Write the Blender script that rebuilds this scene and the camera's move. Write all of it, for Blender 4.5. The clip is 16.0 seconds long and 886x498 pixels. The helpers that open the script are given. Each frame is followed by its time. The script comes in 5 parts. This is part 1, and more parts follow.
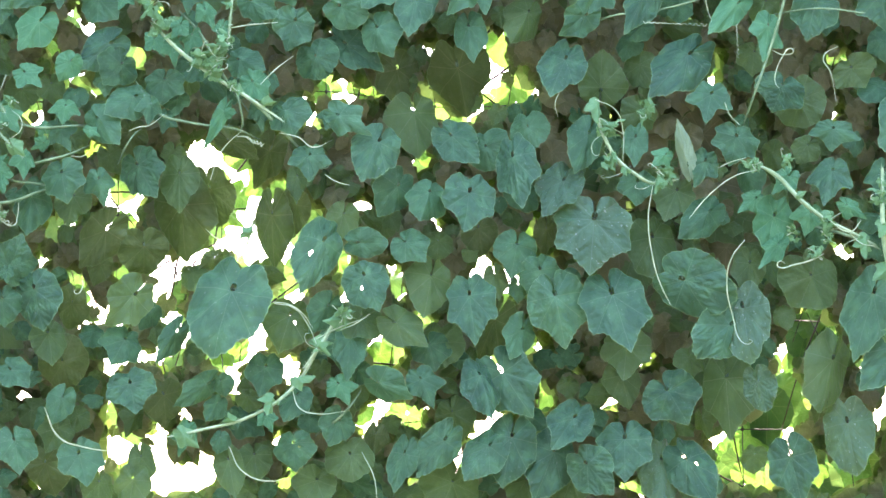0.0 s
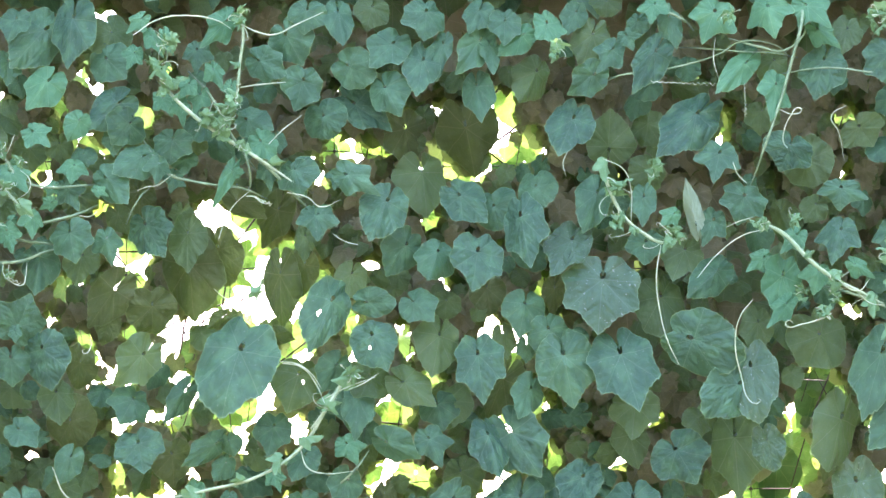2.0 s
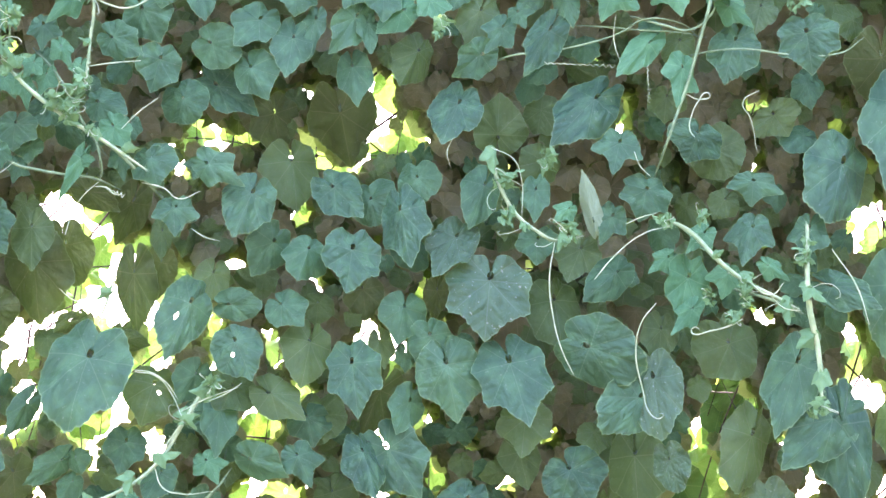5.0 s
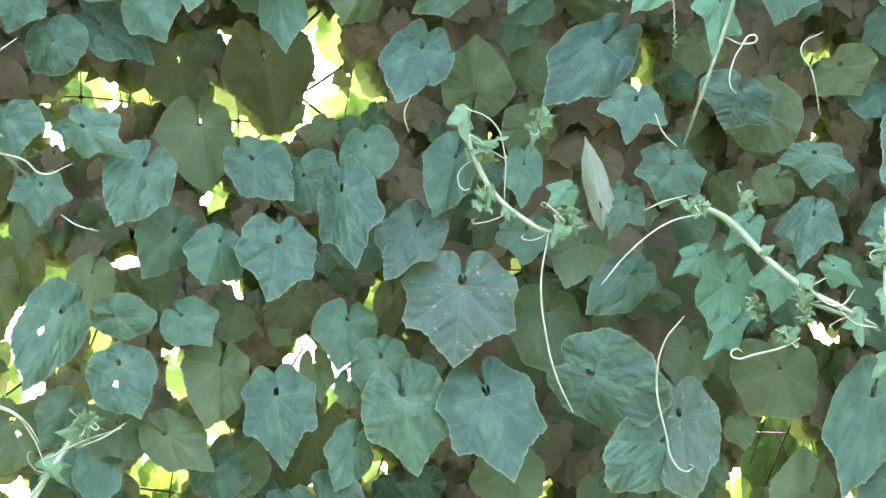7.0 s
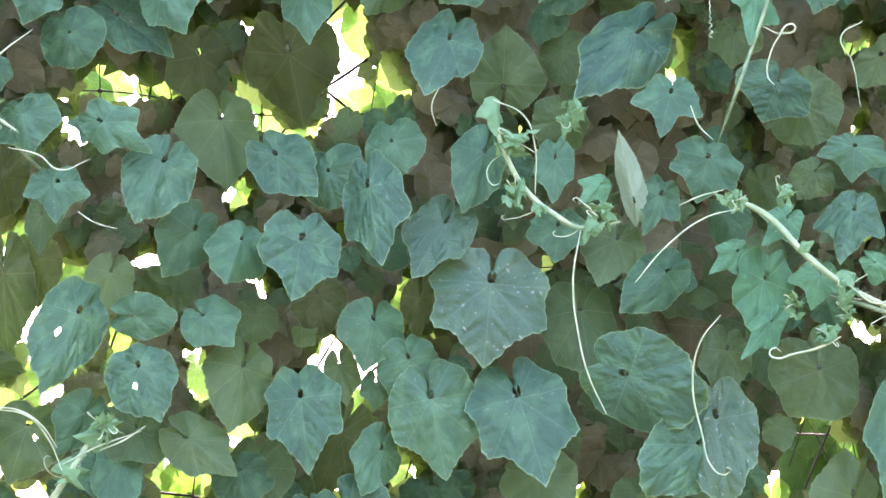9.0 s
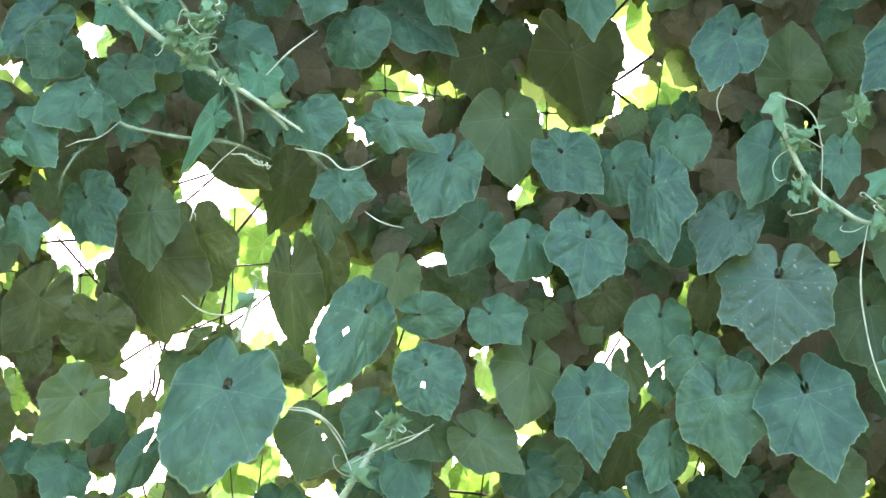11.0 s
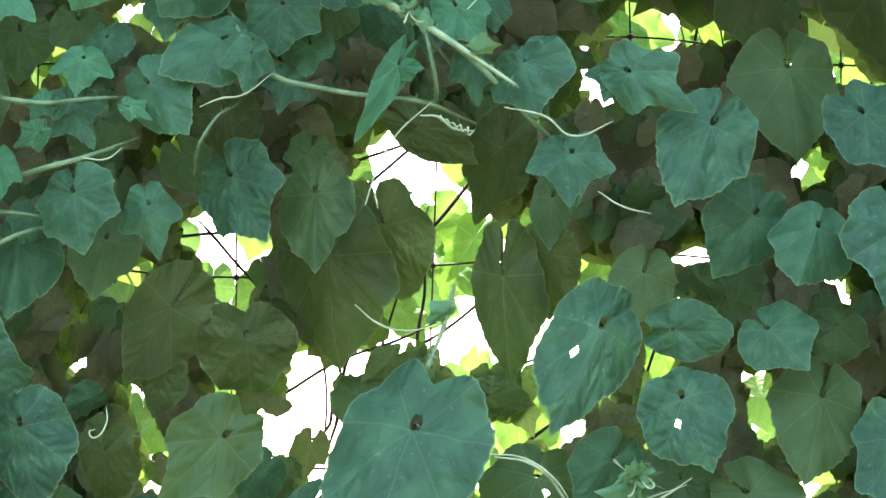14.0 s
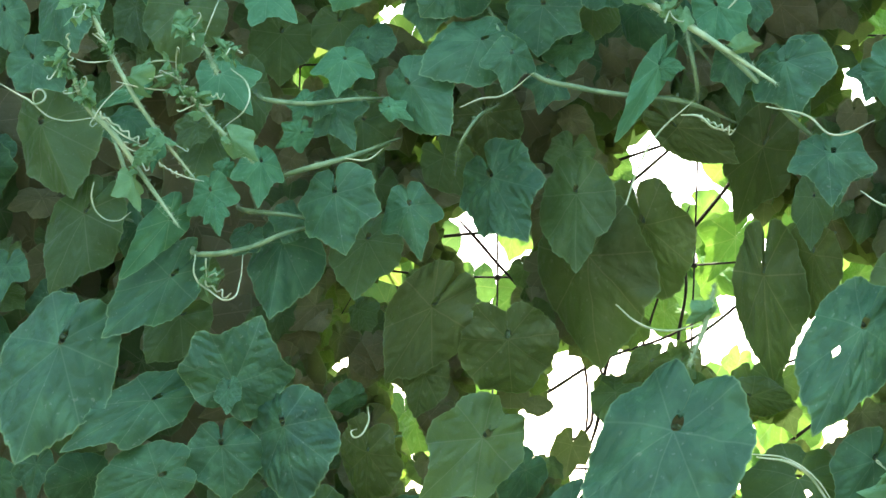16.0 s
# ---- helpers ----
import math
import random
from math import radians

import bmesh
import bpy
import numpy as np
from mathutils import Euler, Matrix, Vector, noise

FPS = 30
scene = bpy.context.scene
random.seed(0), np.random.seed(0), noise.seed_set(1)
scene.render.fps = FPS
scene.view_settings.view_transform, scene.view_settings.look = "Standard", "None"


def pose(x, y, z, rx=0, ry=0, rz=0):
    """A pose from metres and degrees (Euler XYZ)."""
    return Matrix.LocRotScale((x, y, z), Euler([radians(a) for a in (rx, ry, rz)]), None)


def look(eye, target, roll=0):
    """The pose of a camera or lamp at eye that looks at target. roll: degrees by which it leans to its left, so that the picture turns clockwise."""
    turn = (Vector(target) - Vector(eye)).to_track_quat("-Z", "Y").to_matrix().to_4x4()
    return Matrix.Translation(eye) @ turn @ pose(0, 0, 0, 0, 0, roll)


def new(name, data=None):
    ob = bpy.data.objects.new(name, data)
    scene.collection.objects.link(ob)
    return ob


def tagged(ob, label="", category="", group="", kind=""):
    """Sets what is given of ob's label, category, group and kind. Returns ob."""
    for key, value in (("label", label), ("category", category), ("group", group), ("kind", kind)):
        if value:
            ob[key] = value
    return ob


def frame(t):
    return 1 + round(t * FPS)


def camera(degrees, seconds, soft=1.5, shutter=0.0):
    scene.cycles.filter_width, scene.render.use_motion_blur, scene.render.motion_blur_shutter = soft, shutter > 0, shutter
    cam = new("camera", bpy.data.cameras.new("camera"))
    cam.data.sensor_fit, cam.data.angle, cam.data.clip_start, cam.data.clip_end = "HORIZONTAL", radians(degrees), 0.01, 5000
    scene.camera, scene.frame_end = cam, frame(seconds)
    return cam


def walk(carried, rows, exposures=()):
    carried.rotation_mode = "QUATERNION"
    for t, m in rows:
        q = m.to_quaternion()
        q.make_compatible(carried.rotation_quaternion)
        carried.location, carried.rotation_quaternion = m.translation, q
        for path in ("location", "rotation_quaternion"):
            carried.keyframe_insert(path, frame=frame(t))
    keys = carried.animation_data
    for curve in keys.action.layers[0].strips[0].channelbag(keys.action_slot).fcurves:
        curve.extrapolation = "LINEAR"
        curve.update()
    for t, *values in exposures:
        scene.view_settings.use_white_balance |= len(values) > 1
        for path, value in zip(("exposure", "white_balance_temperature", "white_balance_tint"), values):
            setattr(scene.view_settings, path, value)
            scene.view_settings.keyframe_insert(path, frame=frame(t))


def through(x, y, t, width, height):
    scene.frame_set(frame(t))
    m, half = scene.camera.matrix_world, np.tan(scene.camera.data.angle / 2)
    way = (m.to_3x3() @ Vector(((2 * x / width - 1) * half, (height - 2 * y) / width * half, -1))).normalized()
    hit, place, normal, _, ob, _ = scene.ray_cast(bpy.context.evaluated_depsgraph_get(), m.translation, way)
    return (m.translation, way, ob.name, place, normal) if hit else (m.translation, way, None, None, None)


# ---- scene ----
cam = camera(12.0, 16.0, soft=1.5)
PATH = [
    (0.0, -0.5911, -6.6601, 1.5000, 3.781, -0.039, -3.067),
    (0.5, -0.5911, -6.6601, 1.5000, 4.107, -0.068, -2.998),
    (1.0, -0.5911, -6.6601, 1.5000, 4.460, -0.030, -2.972),
    (1.5, -0.5911, -6.6601, 1.5000, 4.565, 0.004, -2.950),
    (2.0, -0.5911, -6.6601, 1.5000, 4.590, -0.075, -2.956),
    (2.5, -0.5911, -6.6601, 1.5000, 4.566, -0.024, -3.002),
    (3.0, -0.5911, -6.6601, 1.5000, 4.567, -0.001, -3.648),
    (3.5, -0.5911, -6.6601, 1.5000, 4.555, -0.032, -3.943),
    (4.0, -0.5911, -6.6601, 1.5000, 4.560, -0.001, -4.298),
    (4.5, -0.5638, -6.4299, 1.5173, 4.561, 0.003, -4.406),
    (4.7, -0.5454, -6.2753, 1.5289, 4.578, 0.072, -4.378),
    (6.8, -0.3526, -4.6523, 1.6507, 4.615, 0.250, -4.167),
    (7.0, -0.3374, -4.5237, 1.6604, 4.621, 0.341, -4.085),
    (7.5, -0.3214, -4.3895, 1.6705, 4.612, 0.310, -4.007),
    (8.0, -0.3214, -4.3895, 1.6705, 4.607, 0.270, -4.048),
    (8.2, -0.3214, -4.3895, 1.6705, 4.606, 0.309, -4.044),
    (10.3, -0.3214, -4.3895, 1.6705, 4.558, 0.013, -1.355),
    (10.5, -0.3214, -4.3895, 1.6705, 4.556, 0.057, -0.831),
    (11.0, -0.3214, -4.3895, 1.6705, 4.549, 0.013, 0.294),
    (11.5, -0.3214, -4.3895, 1.6705, 4.535, 0.073, 1.121),
    (12.0, -0.3214, -4.3895, 1.6705, 4.538, 0.023, 1.912),
    (12.5, -0.3192, -3.9248, 1.7053, 4.548, 0.153, 3.095),
    (13.0, -0.3163, -3.3316, 1.7499, 4.570, 0.268, 3.763),
    (13.5, -0.3161, -3.2929, 1.7528, 4.560, 0.266, 3.835),
    (14.0, -0.3161, -3.2929, 1.7528, 4.536, 0.178, 4.046),
    (14.5, -0.3161, -3.2929, 1.7528, 4.531, 0.184, 5.377),
    (15.0, -0.3161, -3.2929, 1.7528, 4.525, 0.302, 6.557),
    (15.5, -0.3161, -3.2929, 1.7528, 4.508, 0.344, 7.181),
    (16.0, -0.3161, -3.2929, 1.7528, 4.518, 0.375, 7.601),
]
walk(cam, [(t, pose(x, y, z, 90 + pitch, 0, yaw) @ pose(0, 0, 0, 0, 0, roll)) for t, x, y, z, pitch, roll, yaw in PATH],
     exposures=((0.0, 4.48, 7200, 39), (2.0, 4.62, 7100, 51), (4.0, 4.74, 7100, 56), (7.0, 4.72, 7200, 57), (8.2, 4.72, 7200, 57), (10.5, 4.43, 7050, 47), (12.0, 4.15, 7100, 42), (13.5, 3.97, 7300, 29), (16.0, 3.80, 7500, 18)))
# ---- world and light ----
world = bpy.data.worlds.new("sky")
scene.world = world
world.use_nodes = True
SUN_UP, SUN_SIDE = 66.0, 12.0       # height of the sun, and degrees to the right of straight behind the vine
wn, wl = world.node_tree.nodes, world.node_tree.links
sky = wn.new("ShaderNodeTexSky")
sky.sky_type = "NISHITA"
sky.sun_disc = False
sky.sun_elevation = radians(SUN_UP)
sky.sun_rotation = radians(SUN_SIDE)
sky.dust_density = 1.5
wl.new(sky.outputs[0], wn["Background"].inputs[0])
wn["Background"].inputs[1].default_value = 0.15

sun = new("sun", bpy.data.lights.new("sun", "SUN"))
sun.data.energy = 2.2
sun.data.angle = radians(0.5)
sun.data.color = (1.0, 0.95, 0.86)
sun.matrix_world = look((0, 0, 0), (-math.sin(radians(SUN_SIDE)) * math.cos(radians(SUN_UP)),
                                    -math.cos(radians(SUN_SIDE)) * math.cos(radians(SUN_UP)), -math.sin(radians(SUN_UP))))


# ---- materials ----
class Nodes:
    """Short hand for a node material."""
    def __init__(self, name):
        self.mat = bpy.data.materials.new(name)
        self.mat.use_nodes = True
        self.tree = self.mat.node_tree
        self.bsdf = self.tree.nodes["Principled BSDF"]
        self.out = self.tree.nodes["Material Output"]

    def put(self, socket, value):
        if isinstance(value, bpy.types.NodeSocket):
            self.tree.links.new(value, socket)
        else:
            socket.default_value = value

    def math(self, op, a, b=0.0, c=0.0):
        n = self.tree.nodes.new("ShaderNodeMath")
        n.operation = op
        for s, v in zip(n.inputs, (a, b, c)):
            self.put(s, v)
        return n.outputs[0]

    def smooth(self, value, low, high, to_low=0.0, to_high=1.0):
        n = self.tree.nodes.new("ShaderNodeMapRange")
        n.interpolation_type = "SMOOTHSTEP"
        for s, v in zip(n.inputs, (value, low, high, to_low, to_high)):
            self.put(s, v)
        return n.outputs[0]

    def mix(self, fac, a, b):
        n = self.tree.nodes.new("ShaderNodeMix")
        n.data_type = "RGBA"
        self.put(n.inputs[0], fac)
        for s, v in zip((n.inputs[6], n.inputs[7]), (a, b)):
            self.put(s, v if isinstance(v, bpy.types.NodeSocket) else (*v, 1.0))
        return n.outputs[2]

    def noise(self, vector, scale, detail=3.0):
        n = self.tree.nodes.new("ShaderNodeTexNoise")
        n.inputs["Scale"].default_value = scale
        n.inputs["Detail"].default_value = detail
        if vector is not None:
            self.tree.links.new(vector, n.inputs["Vector"])
        return n.outputs[0]

    def bump(self, height, strength, distance):
        n = self.tree.nodes.new("ShaderNodeBump")
        n.inputs["Strength"].default_value = strength
        n.inputs["Distance"].default_value = distance
        self.put(n.inputs["Height"], height)
        return n.outputs[0]

    def translucent(self, colour, normal, share):
        tr = self.tree.nodes.new("ShaderNodeBsdfTranslucent")
        self.put(tr.inputs[0], colour if isinstance(colour, bpy.types.NodeSocket) else (*colour, 1.0))
        if normal is not None:
            self.tree.links.new(normal, tr.inputs[1])
        m = self.tree.nodes.new("ShaderNodeMixShader")
        m.inputs[0].default_value = share
        self.tree.links.new(self.bsdf.outputs[0], m.inputs[1])
        self.tree.links.new(tr.outputs[0], m.inputs[2])
        self.tree.links.new(m.outputs[0], self.out.inputs[0])


def leaf_material(name, dark, light, vein_colour, through_a, through_b, share, rough, worn=0.0, gloss=0.28, relief=0.0042):
    """A leaf blade: palm-like main veins, side veins, a fine net, blotches and holes' rims; it lets light through."""
    m = Nodes(name)
    nt = m.tree.nodes
    uv = nt.new("ShaderNodeUVMap").outputs[0]
    sep = nt.new("ShaderNodeSeparateXYZ")
    m.tree.links.new(uv, sep.inputs[0])
    x, y = sep.outputs[0], sep.outputs[1]
    one, two = nt.new("ShaderNodeObjectInfo").outputs["Random"], nt.new("ShaderNodeNewGeometry").outputs["Random Per Island"]
    rnd = m.math("FRACT", m.math("ADD", one, two))
    shift = nt.new("ShaderNodeCombineXYZ")
    for s, k in zip(shift.inputs, (13.0, 29.0, 7.0)):
        m.put(s, m.math("MULTIPLY", rnd, k))
    place = nt.new("ShaderNodeVectorMath")
    m.tree.links.new(uv, place.inputs[0])
    m.tree.links.new(shift.outputs[0], place.inputs[1])
    place = place.outputs[0]
    turn = m.math("ARCTAN2", x, m.math("MULTIPLY", y, -1.0))
    off = m.math("PINGPONG", turn, 0.40)
    r = m.math("POWER", m.math("ADD", m.math("MULTIPLY", x, x), m.math("MULTIPLY", y, y)), 0.5)
    d = m.math("MULTIPLY", m.math("SINE", off), r)
    along = m.math("MULTIPLY", m.math("COSINE", off), r)
    main = m.smooth(d, 0.002, 0.012, 1.0, 0.0)
    rib = m.math("SUBTRACT", m.math("MULTIPLY", along, 5.5), m.math("MULTIPLY", d, 4.0))
    rib = m.math("PINGPONG", m.math("MULTIPLY_ADD", m.noise(place, 4.0), 0.9, rib), 0.5)
    side = m.smooth(rib, 0.0, 0.07, 0.30, 0.0)
    net = nt.new("ShaderNodeTexVoronoi")
    net.feature = "DISTANCE_TO_EDGE"
    net.inputs["Scale"].default_value = 11.0
    m.tree.links.new(place, net.inputs["Vector"])
    mesh = m.smooth(net.outputs["Distance"], 0.0, 0.10, 0.10, 0.0)
    veins = m.math("MAXIMUM", main, m.math("MAXIMUM", side, mesh))
    blotch = m.smooth(m.noise(place, 3.2), 0.42, 0.68)
    grain = m.noise(place, 38.0)
    colour = m.mix(m.math("MULTIPLY_ADD", rnd, 0.45, m.math("MULTIPLY", blotch, 0.60)), dark, light)
    colour = m.mix(m.math("MULTIPLY", veins, 0.15), colour, vein_colour)
    speck = m.smooth(m.noise(place, 17.0, 1.0), 0.69, 0.74)
    colour = m.mix(m.math("MULTIPLY", speck, 0.45 if worn else 0.16), colour, (0.30, 0.38, 0.26))
    if worn:
        rot = m.smooth(m.math("ADD", m.noise(place, 5.0), m.math("MULTIPLY", y, 0.5)), 0.62, 0.74)
        colour = m.mix(m.math("MULTIPLY", rot, worn), colour, (0.16, 0.20, 0.10))
    rim_uv = nt.new("ShaderNodeUVMap")
    rim_uv.uv_map = "rim"
    rim_sep = nt.new("ShaderNodeSeparateXYZ")
    m.tree.links.new(rim_uv.outputs[0], rim_sep.inputs[0])
    edge = m.smooth(rim_sep.outputs[0], 0.968, 0.992)
    colour = m.mix(m.math("MULTIPLY", edge, 0.40), colour, (0.16, 0.33, 0.14))
    m.put(m.bsdf.inputs["Base Color"], colour)
    m.put(m.bsdf.inputs["Roughness"], m.math("MULTIPLY_ADD", grain, 0.25, rough - 0.12))
    m.bsdf.inputs["Specular IOR Level"].default_value = gloss
    # the blade swells between the veins and sinks along them
    swell = m.math("MULTIPLY", m.smooth(rib, 0.0, 0.5), m.smooth(d, 0.0, 0.10))
    height = m.math("MULTIPLY_ADD", m.smooth(net.outputs["Distance"], 0.0, 0.35), 0.14, m.math("MULTIPLY", swell, 0.50))
    height = m.math("MULTIPLY_ADD", grain, 0.006, m.math("MULTIPLY_ADD", m.noise(place, 3.0, 1.0), 2.2, m.math("MULTIPLY_ADD", m.noise(place, 8.0, 1.0), 0.22, height)))
    normal = m.bump(height, 0.6, relief)
    m.tree.links.new(normal, m.bsdf.inputs["Normal"])
    through = m.mix(rnd, through_a, through_b)
    through = m.mix(m.math("MULTIPLY", veins, 0.45), through, (0.55, 0.68, 0.22))
    m.translucent(through, None, share)
    return m.mat


LEAF = leaf_material("leaf", (0.0113, 0.0557, 0.0313), (0.0296, 0.1148, 0.0531), (0.09, 0.22, 0.11), (0.17, 0.42, 0.06), (0.24, 0.50, 0.10), 0.15, 0.48, gloss=0.12, relief=0.0046)
SMALL = leaf_material("small_leaf", (0.0122, 0.0609, 0.0296), (0.0296, 0.1183, 0.0539), (0.09, 0.22, 0.11), (0.17, 0.42, 0.06), (0.24, 0.50, 0.10), 0.16, 0.50, gloss=0.12, relief=0.0018)
# inner leaves: the missing blue sky sheen is put into a greener colour
INNER = leaf_material("inner_leaf", (0.0252, 0.0756, 0.0306), (0.0504, 0.1242, 0.0504), (0.12, 0.22, 0.10), (0.22, 0.42, 0.05), (0.30, 0.50, 0.08), 0.34, 0.5, gloss=0.14, relief=0.0028)
# brown of the hazy, shaded interior, put into the leaf colour
SHADE_BROWN = leaf_material("shade_brown_leaf", (0.074, 0.092, 0.048), (0.116, 0.134, 0.074), (0.18, 0.18, 0.11), (0.20, 0.35, 0.06), (0.28, 0.43, 0.10), 0.36, 0.7, gloss=0.1, relief=0.0010)
# darker copy of the leaf: the dimness of hanging leaves is in its colour
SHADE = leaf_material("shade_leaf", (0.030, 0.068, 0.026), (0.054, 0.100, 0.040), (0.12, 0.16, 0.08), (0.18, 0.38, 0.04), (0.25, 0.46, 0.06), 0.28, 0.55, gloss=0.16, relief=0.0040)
YOUNG = leaf_material("young_leaf", (0.0156, 0.1000, 0.0426), (0.0353, 0.1599, 0.0681), (0.12, 0.30, 0.14), (0.15, 0.35, 0.06), (0.21, 0.43, 0.10), 0.20, 0.52, gloss=0.12, relief=0.0012)
# lit copy of the leaf: backlight put into brighter colour and translucency
LIT = leaf_material("sun_tint_leaf", (0.040, 0.150, 0.050), (0.075, 0.220, 0.080), (0.15, 0.32, 0.14), (0.18, 0.44, 0.05), (0.26, 0.52, 0.09), 0.30, 0.52, gloss=0.12, relief=0.0030)
TIP = leaf_material("tip_leaf", (0.0396, 0.1485, 0.0648), (0.0765, 0.2160, 0.0972), (0.20, 0.36, 0.18), (0.28, 0.55, 0.10), (0.38, 0.64, 0.15), 0.22, 0.7, gloss=0.12, relief=0.0006)
PALE = leaf_material("leaf_underside", (0.09, 0.20, 0.12), (0.13, 0.26, 0.16), (0.24, 0.38, 0.26), (0.36, 0.50, 0.10), (0.42, 0.55, 0.14), 0.25, 0.65, gloss=0.2, relief=0.0010)
WORN = leaf_material("worn_leaf", (0.0162, 0.0666, 0.0360), (0.0360, 0.1152, 0.0612), (0.13, 0.22, 0.12), (0.30, 0.52, 0.03), (0.42, 0.60, 0.06), 0.20, 0.45, 0.08, gloss=0.16, relief=0.0055)


def stem_material(name, dark, light, rough, share):
    """A hairy green shoot or a dry stem: streaks along it and a fine fuzz."""
    m = Nodes(name)
    co = m.tree.nodes.new("ShaderNodeTexCoord").outputs["Object"]
    n1, n2 = m.noise(co, 60.0), m.noise(co, 420.0, 2.0)
    m.put(m.bsdf.inputs["Base Color"], m.mix(m.smooth(n1, 0.35, 0.65), dark, light))
    m.bsdf.inputs["Roughness"].default_value = rough
    normal = m.bump(m.math("ADD", n1, n2), 0.7, 0.001)
    m.tree.links.new(normal, m.bsdf.inputs["Normal"])
    if share:
        m.translucent(light, None, share)
    return m.mat


SHOOT = stem_material("shoot_skin", (0.13, 0.28, 0.13), (0.23, 0.40, 0.20), 0.6, 0.10)
TENDRIL = stem_material("tendril_skin", (0.17, 0.32, 0.15), (0.30, 0.44, 0.24), 0.5, 0.15)
STEM = stem_material("stem_skin", (0.050, 0.140, 0.055), (0.105, 0.225, 0.095), 0.65, 0.0)
TWIG = stem_material("dry_bark", (0.020, 0.017, 0.013), (0.055, 0.048, 0.035), 0.85, 0.0)
CORD = stem_material("black_cord", (0.008, 0.008, 0.009), (0.020, 0.020, 0.022), 0.6, 0.0)

soil = Nodes("soil")
co_soil = soil.tree.nodes.new("ShaderNodeTexCoord").outputs["Object"]
soil.put(soil.bsdf.inputs["Base Color"], soil.mix(soil.smooth(soil.noise(co_soil, 0.7), 0.35, 0.65), (0.045, 0.040, 0.028), (0.080, 0.068, 0.048)))
soil.bsdf.inputs["Roughness"].default_value = 0.9
soil.tree.links.new(soil.bump(soil.noise(co_soil, 9.0), 0.6, 0.03), soil.bsdf.inputs["Normal"])
SOIL = soil.mat

plaster = Nodes("plaster")
co_wall = plaster.tree.nodes.new("ShaderNodeTexCoord").outputs["Object"]
plaster.put(plaster.bsdf.inputs["Base Color"], plaster.mix(plaster.smooth(plaster.noise(co_wall, 1.1), 0.3, 0.7), (0.26, 0.25, 0.22), (0.36, 0.34, 0.31)))
plaster.bsdf.inputs["Roughness"].default_value = 0.9
plaster.tree.links.new(plaster.bump(plaster.noise(co_wall, 60.0), 0.4, 0.004), plaster.bsdf.inputs["Normal"])
PLASTER = plaster.mat


# ---- shapes ----
OUTLINES = {
    # radius round the stalk by the angle from the tip
    "heart": ((0, 1.02), (4, 0.95), (9, 0.89), (18, 0.83), (32, 0.78), (48, 0.775), (62, 0.79), (78, 0.755), (96, 0.68), (114, 0.62), (132, 0.58), (150, 0.56), (168, 0.52), (180, 0.48)),
    "five": ((0, 1.02), (4, 0.95), (9, 0.89), (17, 0.81), (29, 0.74), (42, 0.75), (54, 0.83), (62, 0.83), (74, 0.72), (86, 0.69), (98, 0.70), (112, 0.64), (130, 0.58), (150, 0.56), (168, 0.52), (180, 0.47)),
    "lobed": ((0, 1.02), (4, 0.93), (9, 0.84), (17, 0.72), (30, 0.60), (44, 0.60), (58, 0.72), (68, 0.84), (76, 0.80), (88, 0.64), (104, 0.57), (124, 0.55), (146, 0.54), (166, 0.50), (180, 0.44)),
    "round": ((0, 0.97), (10, 0.94), (24, 0.89), (42, 0.85), (60, 0.82), (78, 0.79), (96, 0.74), (114, 0.69), (132, 0.66), (150, 0.63), (168, 0.58), (180, 0.52)),
    "kidney": ((0, 1.0), (12, 0.99), (28, 0.98), (46, 0.99), (64, 1.02), (82, 1.04), (100, 1.04), (120, 1.02), (140, 0.98), (156, 0.93), (170, 0.85), (180, 0.75)),
    "long": ((0, 1.0), (8, 0.88), (20, 0.68), (36, 0.56), (56, 0.50), (78, 0.46), (100, 0.44), (124, 0.43), (150, 0.41), (168, 0.38), (180, 0.32)),
}


def outline(kind, n, rng):
    """Radius of a blade round its stalk, from the tip (0 degrees) to the notch (180), for both sides, with small teeth."""
    at, table = zip(*OUTLINES[kind])
    ang = [2 * math.pi * (i + 0.5) / n - math.pi for i in range(n)]
    radius = []
    skew, ph, turn = rng.uniform(-0.06, 0.06), rng.uniform(0, 6), rng.uniform(-6, 6)
    slit, dip, wide = (0, 0.20, 16) if kind in ("round", "kidney") else rng.choice(((0, 0.10, 20), (0, 0.16, 18), (0, 0.24, 14), (5, 0.38, 11)))      # opening of the notch, and how deep and wide it dips
    ang[0], ang[-1] = -math.pi + 0.006, math.pi - 0.006
    for i, a in enumerate(ang):
        d = abs(math.degrees(a) + turn * math.sin(a))
        r = float(np.interp(d, at, table))
        calm = min(1.0, abs(a) / 0.6)        # the tip keeps its point
        r *= 1 + skew * math.sin(a) + calm * (0.026 * math.sin(3 * a + ph) + 0.024 * math.sin(5 * a + 2.3 * ph) + 0.020 * math.sin(9 * a + 2 * ph) + 0.010 * math.sin(14 * a + 3 * ph))
        left = 180 - abs(math.degrees(a))
        r *= 1 - dip * math.exp(-(left / wide) ** 2)
        if left < slit:
            r *= 0.35
        if left > 12:
            r *= 1 + (0.012 if i % 2 else -0.010) + 0.03 * noise.noise((3 * a, ph, 1.0))
        radius.append(r)
    return ang, radius


